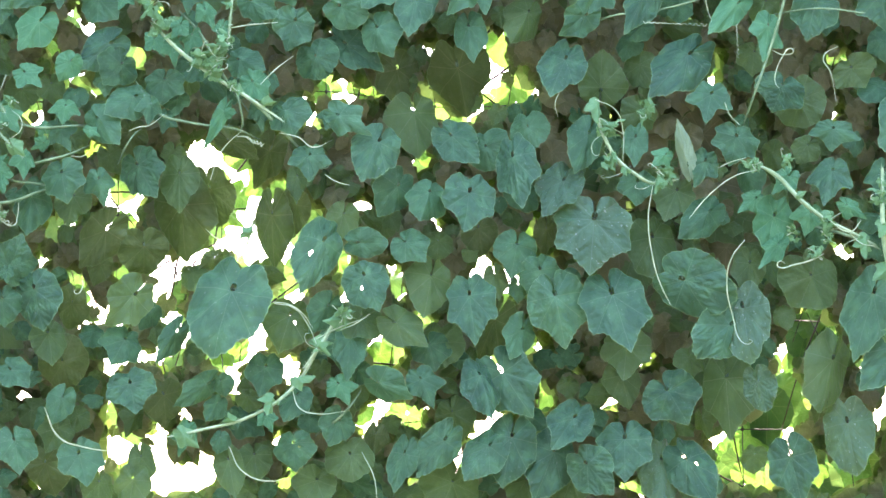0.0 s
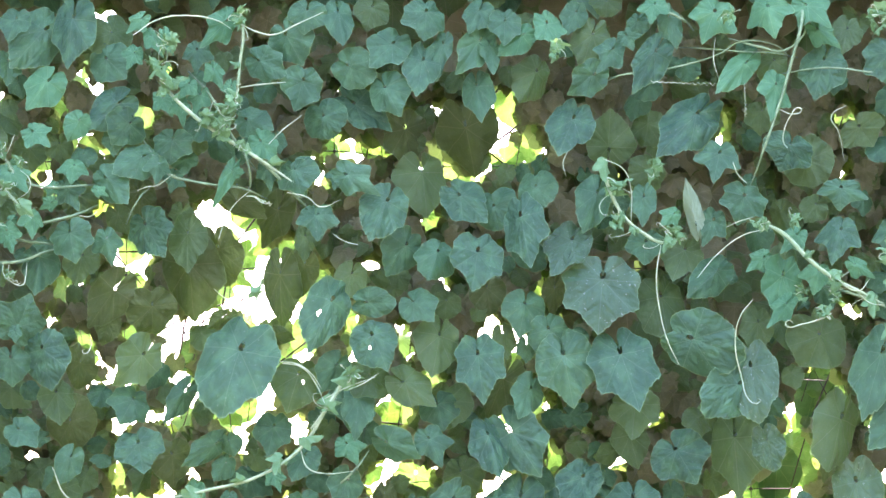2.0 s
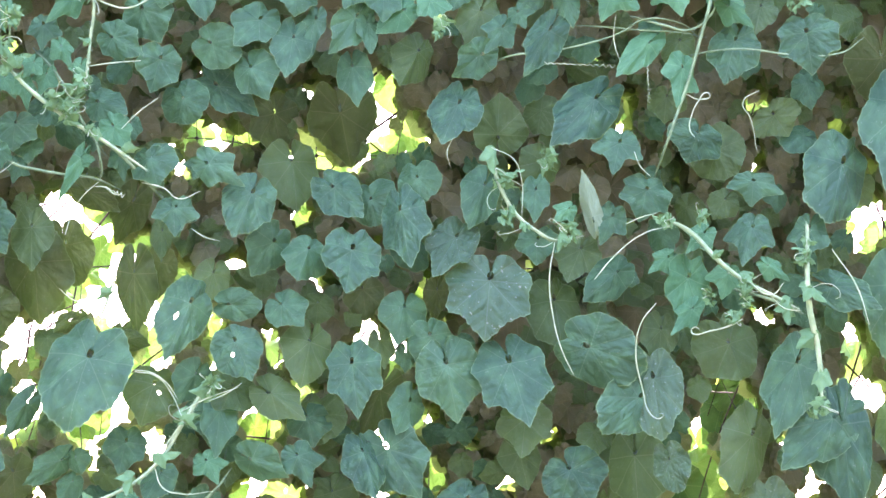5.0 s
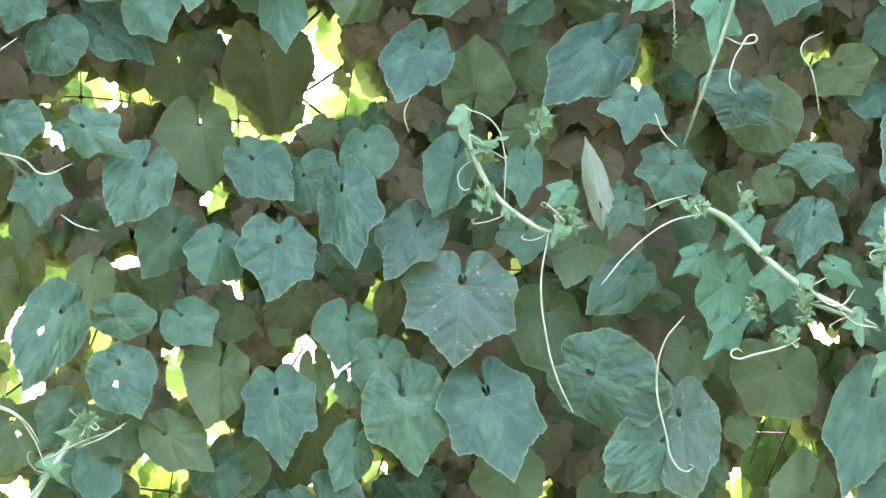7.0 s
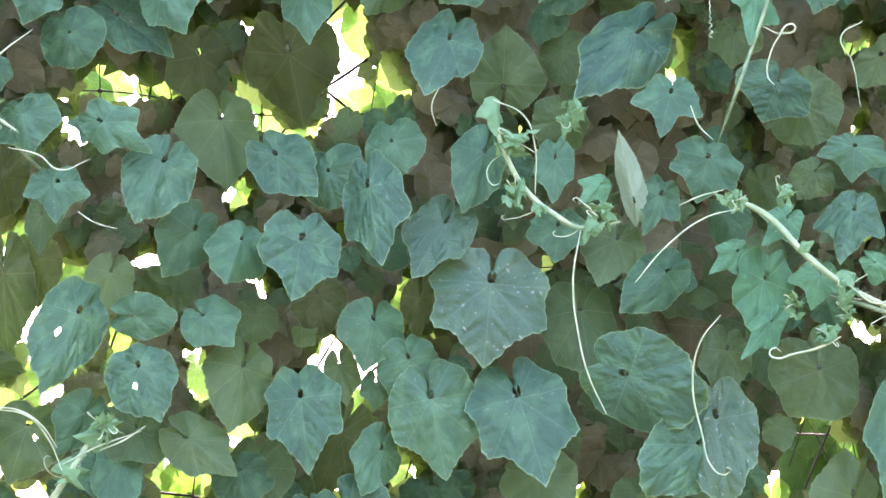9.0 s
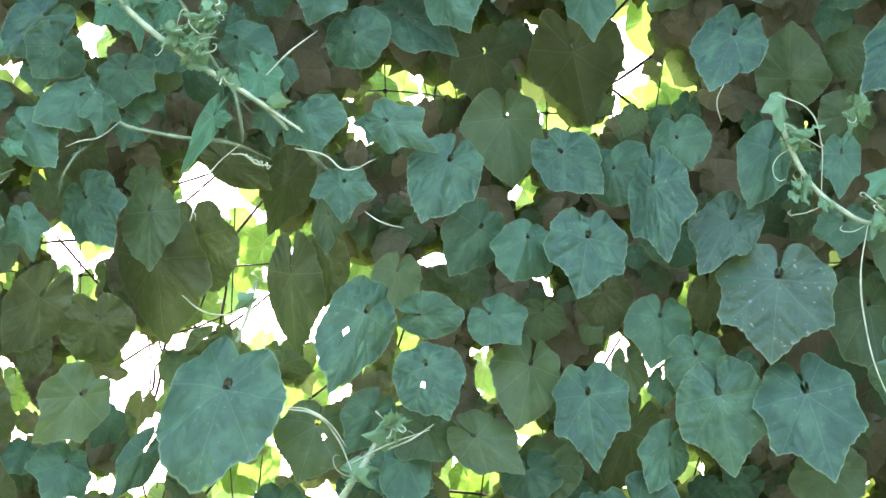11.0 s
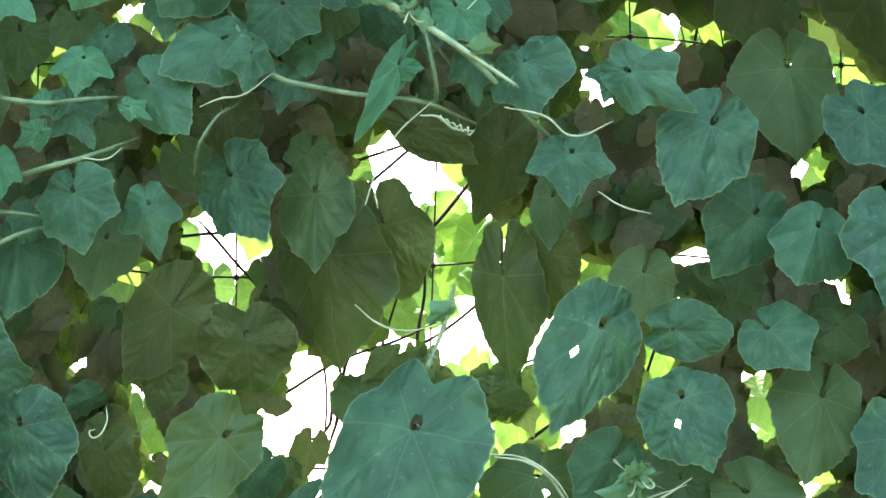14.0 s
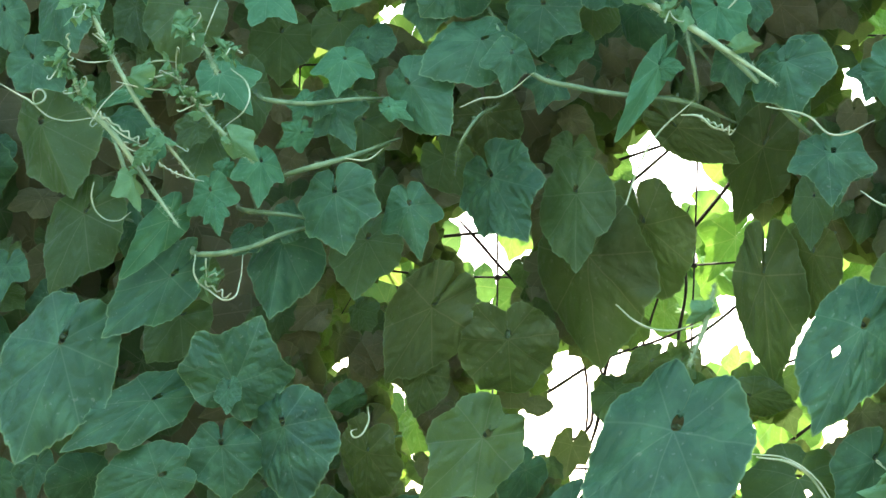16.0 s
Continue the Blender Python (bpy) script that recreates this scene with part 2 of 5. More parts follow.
def blade(kind, n, rings, seed, bite=None):
    """Points, faces and flat places of a blade: tip at y = -1, stalk at the origin, half a unit to each side."""
    rng = random.Random(seed)
    ang, radius = outline(kind, n, rng)
    half = max(abs(r * math.sin(a)) for a, r in zip(ang, radius))
    cup, fold, wave, ph = rng.uniform(0.02, 0.22), rng.uniform(-0.10, 0.26), rng.uniform(0.03, 0.065), rng.uniform(0, 6)
    pts, flat = [(0.0, 0.0, 0.0)], [(0.0, 0.0, 0.0)]
    for k in range(1, rings + 1):
        s = (k / rings) ** 1.05 if k < rings or rings < 4 else 1.0
        for a, r in zip(ang, radius):
            if k == 1 and rings > 5 and abs(a) > 1.9:
                # a small oval hole is left open above the stalk
                u = (abs(a) - 1.9) / (math.pi - 1.9)
                x, y = (0.035 + 0.115 * u * u * (3 - 2 * u)) * math.sin(a), -(0.035 + 0.115 * u * u * (3 - 2 * u)) * math.cos(a)
            else:
                x, y = r * s * math.sin(a), -r * s * math.cos(a)
            off = abs((a + 0.4) % 0.8 - 0.4)
            z = -cup * (r * s) ** 2 - fold * abs(x) + 0.008 * math.sin(math.pi * min(1, off / 0.4)) * (s * r) ** 1.2
            z += wave * s ** 3 * math.sin(6 * a + ph) + 0.008 * math.sin(17 * a + 2 * ph) * s ** 2
            z += 0.060 * noise.noise((2.6 * x, 2.6 * y, ph)) + 0.026 * noise.noise((7.5 * x, 7.5 * y, ph))
            pts.append((0.5 * x / half, y, z))
            flat.append((x, y, s))
    faces = [(0, 1 + i, 1 + (i + 1) % n) for i in range(n) if i != n - 1 and (rings < 6 or abs(ang[i]) < 1.9)]
    for k in range(rings - 1):
        p, q = 1 + k * n, 1 + (k + 1) * n
        faces += [(p + i, q + i, q + i + 1, p + i + 1) for i in range(n - 1) if not (bite and (ang[i] - bite[0]) ** 2 * ((k + 1.5) / rings) ** 2 + ((k + 1.5) / rings - bite[1]) ** 2 < bite[2] ** 2)]
    return pts, faces, flat


def stalk(rng, length=0.55, radius=0.022):
    """The leaf's stalk, running back and up from the notch."""
    side, pts, faces = rng.uniform(-0.35, 0.35), [], []
    for k in range(5):
        t = k / 4
        c = (side * t * t, 0.04 + 0.28 * t - 0.1 * t * t, -length * t * (1 - 0.25 * t))
        for j in range(5):
            a = 2 * math.pi * j / 5
            pts.append((c[0] + radius * math.cos(a), c[1] + radius * math.sin(a), c[2]))
    for k in range(4):
        for j in range(5):
            faces.append((5 * k + j, 5 * k + (j + 1) % 5, 5 * k + 5 + (j + 1) % 5, 5 * k + 5 + j))
    return pts, faces


def mesh_of(name, pts, faces, flat, material):
    me = bpy.data.meshes.new(name)
    me.from_pydata(pts, [], faces)
    flat = np.asarray(flat, dtype=np.float32)
    uv, rim = me.uv_layers.new(name="UVMap"), me.uv_layers.new(name="rim")
    idx = np.empty(len(me.loops), dtype=np.int32)
    me.loops.foreach_get("vertex_index", idx)
    uv.data.foreach_set("uv", flat[idx, :2].ravel())
    rim.data.foreach_set("uv", flat[idx][:, (2, 2)].ravel())
    me.polygons.foreach_set("use_smooth", [True] * len(me.polygons))
    me.materials.append(material)
    me.update()
    return me


SHAPES = ("five", "heart", "five", "round", "lobed", "heart", "five", "long", "heart", "heart",
          "heart", "round", "lobed", "heart", "five", "lobed", "heart", "long", "kidney", "kidney", "kidney", "round", "lobed", "five")
BITES = {8: (0.9, 0.36, 0.072), 9: (-0.7, 0.40, 0.07)}      # blades with a hole eaten through
blades = {}


def blade_mesh(number, material):
    """One of the blades in a material; made once and shared."""
    key = (number, material.name)
    if key not in blades:
        blades[key] = mesh_of("leaf", *blade(SHAPES[number], 81, 8 if number in BITES else 7, 40 + number, BITES.get(number)), material)
    return blades[key]


def stalk_mesh(number):
    """The stalk that goes with a blade; shared too."""
    key = (number, "stalk")
    if key not in blades:
        pts, faces = stalk(random.Random(90 + number))
        blades[key] = mesh_of("leaf_stalk", pts, faces, [(p[0], p[1], 0.0) for p in pts], STEM)
    return blades[key]


def leaf_pose(x, y, z, roll, pitch, yaw):
    """Blade facing the front (towards -y), tip down; roll turns the tip to the viewer's right, pitch lifts the tip forwards."""
    return pose(x, y, z, 90, 0, 0) @ pose(0, 0, 0, 0, 0, roll) @ pose(0, 0, 0, pitch, yaw, 0)


def part(name, data, parent, label=""):
    ob = new(name, data)
    ob.parent = parent
    if label:
        ob["label"] = label
    return ob


def tube(name, radius, parent, material, points, label=""):
    """A smooth round stem through points, thinning to its end."""
    cu = bpy.data.curves.new(name, "CURVE")
    cu.dimensions, cu.bevel_depth, cu.bevel_resolution, cu.resolution_u = "3D", radius, 2, 8
    sp = cu.splines.new("BEZIER")
    sp.bezier_points.add(len(points) - 1)
    for i, (b, p) in enumerate(zip(sp.bezier_points, points)):
        b.co, b.handle_left_type, b.handle_right_type = p, "AUTO", "AUTO"
        b.radius = 0.5 if i == 0 else 1.0 - 0.35 * i / len(points) if i < len(points) - 1 else 0.35
    cu.use_fill_caps = True
    tmp = bpy.data.objects.new(name, cu)
    me = bpy.data.meshes.new_from_object(tmp)
    bpy.data.objects.remove(tmp)
    me.materials.clear()
    me.materials.append(material)
    me.polygons.foreach_set("use_smooth", [True] * len(me.polygons))
    return part(name, me, parent, label)


# ---- ground ----
def sheet(name, size, cells, material):
    bm = bmesh.new()
    bmesh.ops.create_grid(bm, x_segments=cells, y_segments=cells, size=size)
    for v in bm.verts:
        near = max(0.0, 1 - v.co.length / 60)
        v.co.z = 0.05 * near * noise.noise(v.co * 0.2) - 0.03
    me = bpy.data.meshes.new(name)
    bm.to_mesh(me)
    bm.free()
    me.materials.append(material)
    return new(name, me)


tagged(sheet("ground", 2500, 120, SOIL), "bare brown soil under the trellis", "ground", kind="structure")



def slab(name, low, high, material):
    """A plain wall with a slightly rounded edge."""
    bm = bmesh.new()
    bmesh.ops.create_cube(bm, size=1, matrix=Matrix.Translation([(a + b) / 2 for a, b in zip(low, high)]) @ Matrix.Diagonal([b - a for a, b in zip(low, high)] + [1]))
    bmesh.ops.bevel(bm, geom=bm.edges[:], offset=0.02, segments=2, affect="EDGES")
    me = bpy.data.meshes.new(name)
    bm.to_mesh(me)
    bm.free()
    me.materials.append(material)
    return new(name, me)


# unseen walls, added to block low sky and bounce light onto the leaves
for side, name, top in ((-1, "added_wall_left", 6.0), (1, "added_wall_right", 6.0)):
    tagged(slab(name, (min(7 * side, 7.4 * side), -8.55, -0.1), (max(7 * side, 7.4 * side), 0.6, top), PLASTER), "unseen pale plaster wall added beside the vine to shape its light", "wall", kind="structure")
tagged(slab("added_wall_behind", (-14, -9.0, -0.1), (14, -8.6, 5.4), PLASTER), "unseen pale plaster wall added to bounce light onto the vine", "wall", kind="structure")

# ---- the net ----
net_thing = tagged(new("trellis_net"), "black plastic trellis net hung behind the leaves", "net")


def net_point(i, j):
    x, z = -0.583 + 0.175 * i, 2.029 + 0.182 * j
    return (x + 0.022 * noise.noise((i * 0.9, j * 0.8, 3)), 0.36 + 0.03 * noise.noise((i * 0.7, j * 0.7, 9)), max(0.0, z + 0.028 * noise.noise((i * 0.6, j * 0.9, 17)) * (0 if j < -10 else 1)))


COLS, ROWS_NET = range(-5, 9), range(-12, 6)
for i in COLS:
    tube("cord", 0.0011, net_thing, CORD, [net_point(i, j) for j in ROWS_NET])
for j in ROWS_NET:
    tube("cord", 0.0011, net_thing, CORD, [net_point(i, j) for i in COLS])
knot_bm = bmesh.new()
bmesh.ops.create_icosphere(knot_bm, subdivisions=1, radius=0.0034)
knot_mesh = bpy.data.meshes.new("knot")
knot_bm.to_mesh(knot_mesh)
knot_bm.free()
knot_mesh.materials.append(CORD)
for i in COLS:
    for j in range(-4, 4):
        k = part("knot", knot_mesh, net_thing)
        k.location = net_point(i, j)

# ---- the vine ----
vine = tagged(new("gourd_vine"), "dense climbing gourd vine with broad green leaves", "climbing plant")
rnd = random.Random(5)
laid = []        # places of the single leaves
gaps, skylit = [], []        # openings between the leaves, and those with nothing behind


def gap(x, z, across, up, kind):
    """An opening between the leaves, kept free of the mass behind; "sky": nothing farther back either."""
    gaps.append((x, z, across, up))
    if kind == "sky":
        skylit.append(gaps[-1])


def leaf(x, y, z, length, width, roll, kind="h"):
    """One leaf of the vine: its notch's place, its length and width, and the turn of its tip. kind: letters for colour and shape."""
    material = LEAF
    for letter, choice in (("y", YOUNG), ("p", PALE), ("w", WORN), ("d", SHADE), ("m", INNER), ("l", LIT)):
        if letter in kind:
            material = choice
    if material is LEAF and length + width < 0.13:
        material = SMALL
    ratio = width / length
    if "o" in kind:
        pool = (8, 9)
    elif ratio > 1.72 and ("h" in kind or "r" in kind):
        pool = (18, 19, 20)
    elif "n" in kind:
        pool = (7, 17)
    elif "r" in kind:
        pool = (3, 11, 21)
    elif "a" in kind:
        pool = (0, 2, 6, 14, 23)
    elif "t" in kind:
        pool = (4, 12, 15, 22)
    else:
        pool = (1, 5, 10, 13, 16, 2, 14)
    number = rnd.choice(pool)
    # outer leaves lift towards the light, inner ones hang
    low, high = (8, 32) if y < 0.02 else (2, 24) if y < 0.09 else (-14, 6) if y < 0.3 else (-34, 0)
    if "d" in kind:
        low, high = -32, -8
    pitch, yaw = rnd.uniform(low, high), rnd.uniform(-22, 22)
    ob = part("leaf", blade_mesh(number, material), vine)
    ob.matrix_basis = leaf_pose(x, y, z, roll, -pitch, yaw) @ Matrix.Diagonal((width / math.cos(radians(yaw)), length / math.cos(radians(pitch)), 0.5 * (length + width), 1))
    for letter, words in (("y", "young bright green leaf"), ("p", "pale folded leaf seen from below"), ("w", "worn leaf with pale specks"), ("d", "leaf coloured dark for the shade it hangs in"),
                          ("l", "leaf coloured lime for the sun behind it"), ("o", "leaf with a hole eaten through")):
        if letter in kind:
            ob["label"] = words
    part("leaf_stalk", stalk_mesh(number), ob)
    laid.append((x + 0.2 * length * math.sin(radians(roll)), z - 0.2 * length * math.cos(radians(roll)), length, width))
    if "o" in kind:
        # light falls through the eaten hole
        turn, far, _ = BITES[number]
        c = ob.matrix_basis @ Vector((0.72 * far * math.sin(turn) * 0.68, -0.72 * far * math.cos(turn), 0))
        gap(c.x + 0.03 * (c.x + 0.24), c.z + 0.03 * (c.z - 1.75), 0.012, 0.012, "sky")
    return ob


def fuzz(ob, radius, count):
    """Short hairs standing out of a stem's skin, added to its mesh."""
    me = ob.data
    bm = bmesh.new()
    bm.from_mesh(me)
    faces = list(bm.faces)
    for k in range(count):
        f = rnd.choice(faces)
        c, n = f.calc_center_median(), f.normal
        side = Vector((rnd.uniform(-1, 1), rnd.uniform(-1, 1), rnd.uniform(-1, 1)))
        c = c + side * radius * 0.5
        out = (n + side * 0.5).normalized() * rnd.uniform(0.0015, 0.0040)
        w = side.cross(n).normalized() * 0.00022
        bm.faces.new([bm.verts.new(c - w), bm.verts.new(c + w), bm.verts.new(c + out)])
    bm.to_mesh(me)
    bm.free()


def nodes_of(shoot, points, radius):
    """Small folded leaves, buds and short tendrils at the nodes of a shoot, all in one mesh a node."""
    pts = [Vector(p) for p in points]
    wait = rnd.uniform(0.01, 0.03)
    for a, b in zip(pts, pts[1:]):
        way = b - a
        done = 0.0
        while wait < way.length - done:
            done += wait
            c = a.lerp(b, done / way.length)
            wait = rnd.uniform(0.045, 0.085)
            q, f, u = [], [], []
            for k in range(rnd.choice((1, 2, 2))):
                p, g, w = blade(("lobed", "long", "five", "long")[k % 4], 29, 3, 300 + rnd.randrange(6))
                s = rnd.uniform(0.012, 0.034) if k == 0 else rnd.uniform(0.005, 0.011)
                m = leaf_pose(c.x + rnd.uniform(-1, 1) * (radius + 0.004), c.y - 0.004 - rnd.uniform(0, 0.004), c.z + rnd.uniform(-0.006, 0.006),
                              rnd.uniform(-120, 120), rnd.uniform(-65, 10), rnd.uniform(-50, 50)) @ Matrix.Diagonal((s * 1.1, s, s * 1.8, 1))
                base = len(q)
                q += [tuple(m @ Vector(o)) for o in p]
                f += [tuple(base + i for i in n) for n in g]
                u += w
            part("shoot_node", mesh_of("shoot_node", q, f, u, TIP), shoot)
            if rnd.random() < 0.32:
                d = Vector((rnd.uniform(-1, 1), -0.3, rnd.uniform(-0.9, 0.7))).normalized() * rnd.uniform(0.02, 0.05)
                e = Vector((-d.z, 0, d.x)) * rnd.uniform(-0.35, 0.35)
                tube("tendril", 0.0006, shoot, TENDRIL, [c, c + 0.4 * d + e, c + 0.8 * d + e, c + d + 0.2 * e, c + 0.9 * d - 0.3 * e])
        wait -= way.length - done


def stem(name, radius, *points):
    """A stem, shoot, tendril or dry twig of the vine."""
    material = {"shoot": SHOOT, "tendril": TENDRIL, "stem": STEM, "petiole": STEM, "twig": TWIG}[name]
    if name == "stem":
        # both ends run back between the leaves
        (ax, ay, az), (bx, by, bz) = points[0], points[-1]
        points = ((ax, ay + 0.05, az), *points[1:-1], (bx, by + 0.05, bz)) if len(points) > 2 else ((ax, ay + 0.05, az), ((ax + bx) / 2, ay, (az + bz) / 2), (bx, by + 0.05, bz))
    radius *= 0.88 if name == "shoot" else 1.0
    ob = tube(name, radius, vine, material, points)
    if name in ("shoot", "stem"):
        fuzz(ob, radius, 900 if name == "shoot" else 300)
    if name == "shoot":
        nodes_of(ob, points, radius)
    return ob


def coil(radius, turns, loop, a, b):
    """A tendril wound into a spring between two places."""
    a, b = Vector(a), Vector(b)
    way = (b - a).normalized()
    u = way.cross(Vector((0, 1, 0))).normalized()
    v = way.cross(u)
    n = int(turns * 8)
    pts = []
    for k in range(n + 1):
        t = k / n
        ang, r = 2 * math.pi * turns * t, loop * (0.6 + 0.4 * math.sin(3 + 5 * t))
        pts.append(a.lerp(b, t) + r * (u * math.cos(ang) + v * math.sin(ang)))
    return tube("tendril", radius, vine, TENDRIL, pts)


def sprig(x, y, z, size, turn):
    """The crumpled tip of a shoot: folded leaflets, a few buds and fuzz, in one mesh."""
    r = random.Random(int(1000 * (x + 2 * z)))
    pts, faces, flat = [], [], []
    for k in range(10):
        p, f, u = blade(("lobed", "long", "lobed")[k % 3], 23, 3, 200 + k)
        s = size * r.uniform(0.30, 0.80) * (1 - 0.04 * k)
        m = leaf_pose(x + size * r.uniform(-0.3, 0.3), y + size * r.uniform(-0.25, 0.25), z + size * r.uniform(-0.35, 0.35),
                      turn + r.uniform(-130, 130), r.uniform(-80, 60), r.uniform(-70, 70)) @ Matrix.Diagonal((s * 0.62, s, s * 2.2, 1))
        base = len(pts)
        pts += [tuple(m @ Vector(q)) for q in p]
        faces += [tuple(base + i for i in g) for g in f]
        flat += u
    ob = part("shoot_tip", mesh_of("shoot_tip", pts, faces, flat, TIP), vine)
    for k in range(2):
        d = Vector((r.uniform(-1, 1), -r.uniform(0.1, 0.7), r.uniform(-0.8, 1))).normalized() * size * r.uniform(0.5, 0.9)
        c = Vector((x, y, z))
        bend = Vector((r.uniform(-1, 1), 0, r.uniform(-1, 1))) * size * 0.2
        tube("tendril", 0.0007, vine, TENDRIL, [c, c + d * 0.5 + bend, c + d + bend * 0.3, c + d * 0.9 - bend * 0.3])
    return ob


# openings
gap(-0.244, 2.287, 0.012, 0.010, "sky")
gap(-0.218, 2.288, 0.005, 0.005, "sky")
gap(-0.150, 2.277, 0.010, 0.020, "sky")
gap(-0.134, 2.252, 0.011, 0.010, "sky")
gap(-0.122, 2.277, 0.007, 0.016, "leaf")
gap(-0.150, 2.305, 0.009, 0.009, "leaf")
gap(-0.402, 2.220, 0.016, 0.016, "leaf")
gap(-0.370, 2.204, 0.008, 0.006, "sky")
gap(-0.355, 2.209, 0.009, 0.013, "leaf")
gap(-0.334, 2.206, 0.007, 0.004, "leaf")
gap(-0.239, 2.206, 0.008, 0.007, "sky")
gap(-0.256, 2.219, 0.007, 0.006, "leaf")
gap(-0.223, 2.181, 0.008, 0.012, "sky")
gap(-0.223, 2.195, 0.010, 0.006, "leaf")
gap(-0.204, 2.167, 0.004, 0.007, "leaf")
gap(-0.189, 2.161, 0.013, 0.006, "leaf")
gap(-0.182, 2.158, 0.007, 0.004, "sky")
gap(-0.135, 2.218, 0.015, 0.007, "sky")
gap(-0.112, 2.199, 0.006, 0.011, "sky")
gap(-0.140, 2.190, 0.016, 0.008, "leaf")
gap(-0.087, 2.212, 0.014, 0.014, "leaf")
gap(-0.087, 2.243, 0.004, 0.006, "sky")
gap(-0.065, 2.216, 0.003, 0.003, "sky")
gap(-0.276, 2.183, 0.004, 0.003, "sky")
gap(-0.434, 2.161, 0.005, 0.006, "sky")
gap(-0.300, 2.265, 0.011, 0.007, "leaf")
gap(-0.351, 2.026, 0.012, 0.010, "sky")
gap(-0.238, 2.001, 0.010, 0.012, "sky")
gap(-0.228, 1.996, 0.006, 0.008, "sky")
gap(-0.377, 1.983, 0.004, 0.004, "sky")
gap(-0.438, 2.007, 0.012, 0.017, "leaf")
gap(-0.471, 1.972, 0.011, 0.007, "sky")
gap(-0.390, 1.939, 0.004, 0.020, "leaf")
gap(-0.479, 1.914, 0.005, 0.022, "sky")
gap(-0.462, 1.877, 0.011, 0.007, "sky")
gap(-0.432, 1.908, 0.004, 0.004, "leaf")
gap(-0.304, 1.921, 0.009, 0.006, "sky")
gap(-0.299, 1.882, 0.009, 0.014, "leaf")
gap(-0.390, 1.866, 0.003, 0.003, "sky")
gap(-0.333, 1.829, 0.006, 0.004, "sky")
gap(-0.325, 1.800, 0.007, 0.006, "sky")
gap(-0.327, 1.780, 0.021, 0.012, "leaf")
gap(-0.249, 1.836, 0.010, 0.015, "leaf")
gap(-0.153, 1.932, 0.011, 0.009, "sky")
gap(-0.171, 1.914, 0.009, 0.006, "sky")
gap(-0.165, 1.898, 0.006, 0.006, "sky")
gap(-0.138, 1.922, 0.004, 0.004, "sky")
gap(-0.119, 1.893, 0.010, 0.007, "sky")
gap(-0.110, 1.908, 0.006, 0.006, "sky")
gap(-0.091, 1.893, 0.005, 0.003, "sky")
gap(-0.131, 1.856, 0.016, 0.014, "leaf")
gap(-0.078, 1.807, 0.007, 0.012, "sky")
gap(-0.057, 1.795, 0.004, 0.007, "sky")
gap(-0.146, 1.780, 0.006, 0.012, "sky")
gap(0.113, 1.776, 0.007, 0.006, "sky")
gap(-0.079, 1.967, 0.004, 0.014, "leaf")
gap(-0.069, 2.004, 0.006, 0.007, "leaf")
gap(-0.040, 1.935, 0.010, 0.005, "leaf")
gap(0.082, 2.020, 0.004, 0.009, "sky")
gap(0.151, 1.993, 0.003, 0.009, "leaf")
gap(0.229, 2.273, 0.008, 0.022, "leaf")
gap(0.218, 2.230, 0.009, 0.007, "sky")
gap(0.052, 2.167, 0.006, 0.007, "sky")
gap(0.304, 2.177, 0.003, 0.007, "sky")
gap(0.303, 2.161, 0.002, 0.004, "sky")
gap(0.312, 2.143, 0.004, 0.008, "sky")
gap(0.308, 2.153, 0.003, 0.003, "sky")
gap(0.426, 2.185, 0.007, 0.011, "sky")
gap(0.435, 2.286, 0.004, 0.010, "leaf")
gap(0.404, 2.266, 0.004, 0.003, "leaf")
gap(0.425, 2.059, 0.007, 0.006, "sky")
gap(0.444, 2.066, 0.004, 0.003, "leaf")
gap(0.454, 2.074, 0.004, 0.004, "leaf")
gap(0.414, 1.967, 0.009, 0.007, "sky")
gap(0.445, 1.940, 0.011, 0.009, "sky")
gap(0.329, 1.782, 0.008, 0.011, "sky")
gap(0.392, 1.823, 0.027, 0.026, "leaf")
gap(-0.269, 2.094, 0.005, 0.006, "sky")
gap(-0.404, 2.146, 0.005, 0.005, "leaf")
gap(-0.253, 2.104, 0.010, 0.006, "leaf")
gap(-0.140, 2.059, 0.004, 0.004, "leaf")
gap(-0.817, 2.222, 0.015, 0.009, "sky")
gap(-0.873, 2.164, 0.003, 0.005, "sky")
gap(-0.875, 2.125, 0.011, 0.010, "leaf")
gap(-0.801, 2.113, 0.009, 0.008, "leaf")
gap(-0.768, 2.111, 0.004, 0.003, "sky")
gap(-0.758, 2.041, 0.028, 0.008, "sky")
gap(-0.725, 2.048, 0.013, 0.009, "leaf")
gap(-0.751, 2.058, 0.008, 0.005, "leaf")
gap(-0.736, 2.035, 0.029, 0.007, "sky")
gap(-0.618, 2.114, 0.022, 0.017, "sky")
gap(-0.630, 2.097, 0.008, 0.010, "sky")
gap(-0.609, 2.088, 0.019, 0.010, "sky")
gap(-0.590, 2.090, 0.014, 0.019, "sky")
gap(-0.571, 2.057, 0.023, 0.024, "leaf")
gap(-0.556, 2.083, 0.011, 0.011, "leaf")
gap(-0.536, 2.104, 0.006, 0.014, "leaf")
gap(-0.489, 2.061, 0.011, 0.010, "leaf")
gap(-0.528, 2.045, 0.008, 0.013, "sky")
gap(-0.503, 2.040, 0.003, 0.008, "sky")
gap(-0.575, 2.017, 0.014, 0.018, "leaf")
gap(-0.599, 1.981, 0.015, 0.018, "leaf")
gap(-0.556, 1.970, 0.019, 0.023, "sky")
gap(-0.573, 1.956, 0.008, 0.008, "leaf")
gap(-0.542, 1.956, 0.010, 0.019, "sky")
gap(-0.542, 1.934, 0.015, 0.011, "leaf")
gap(-0.493, 1.970, 0.013, 0.007, "sky")
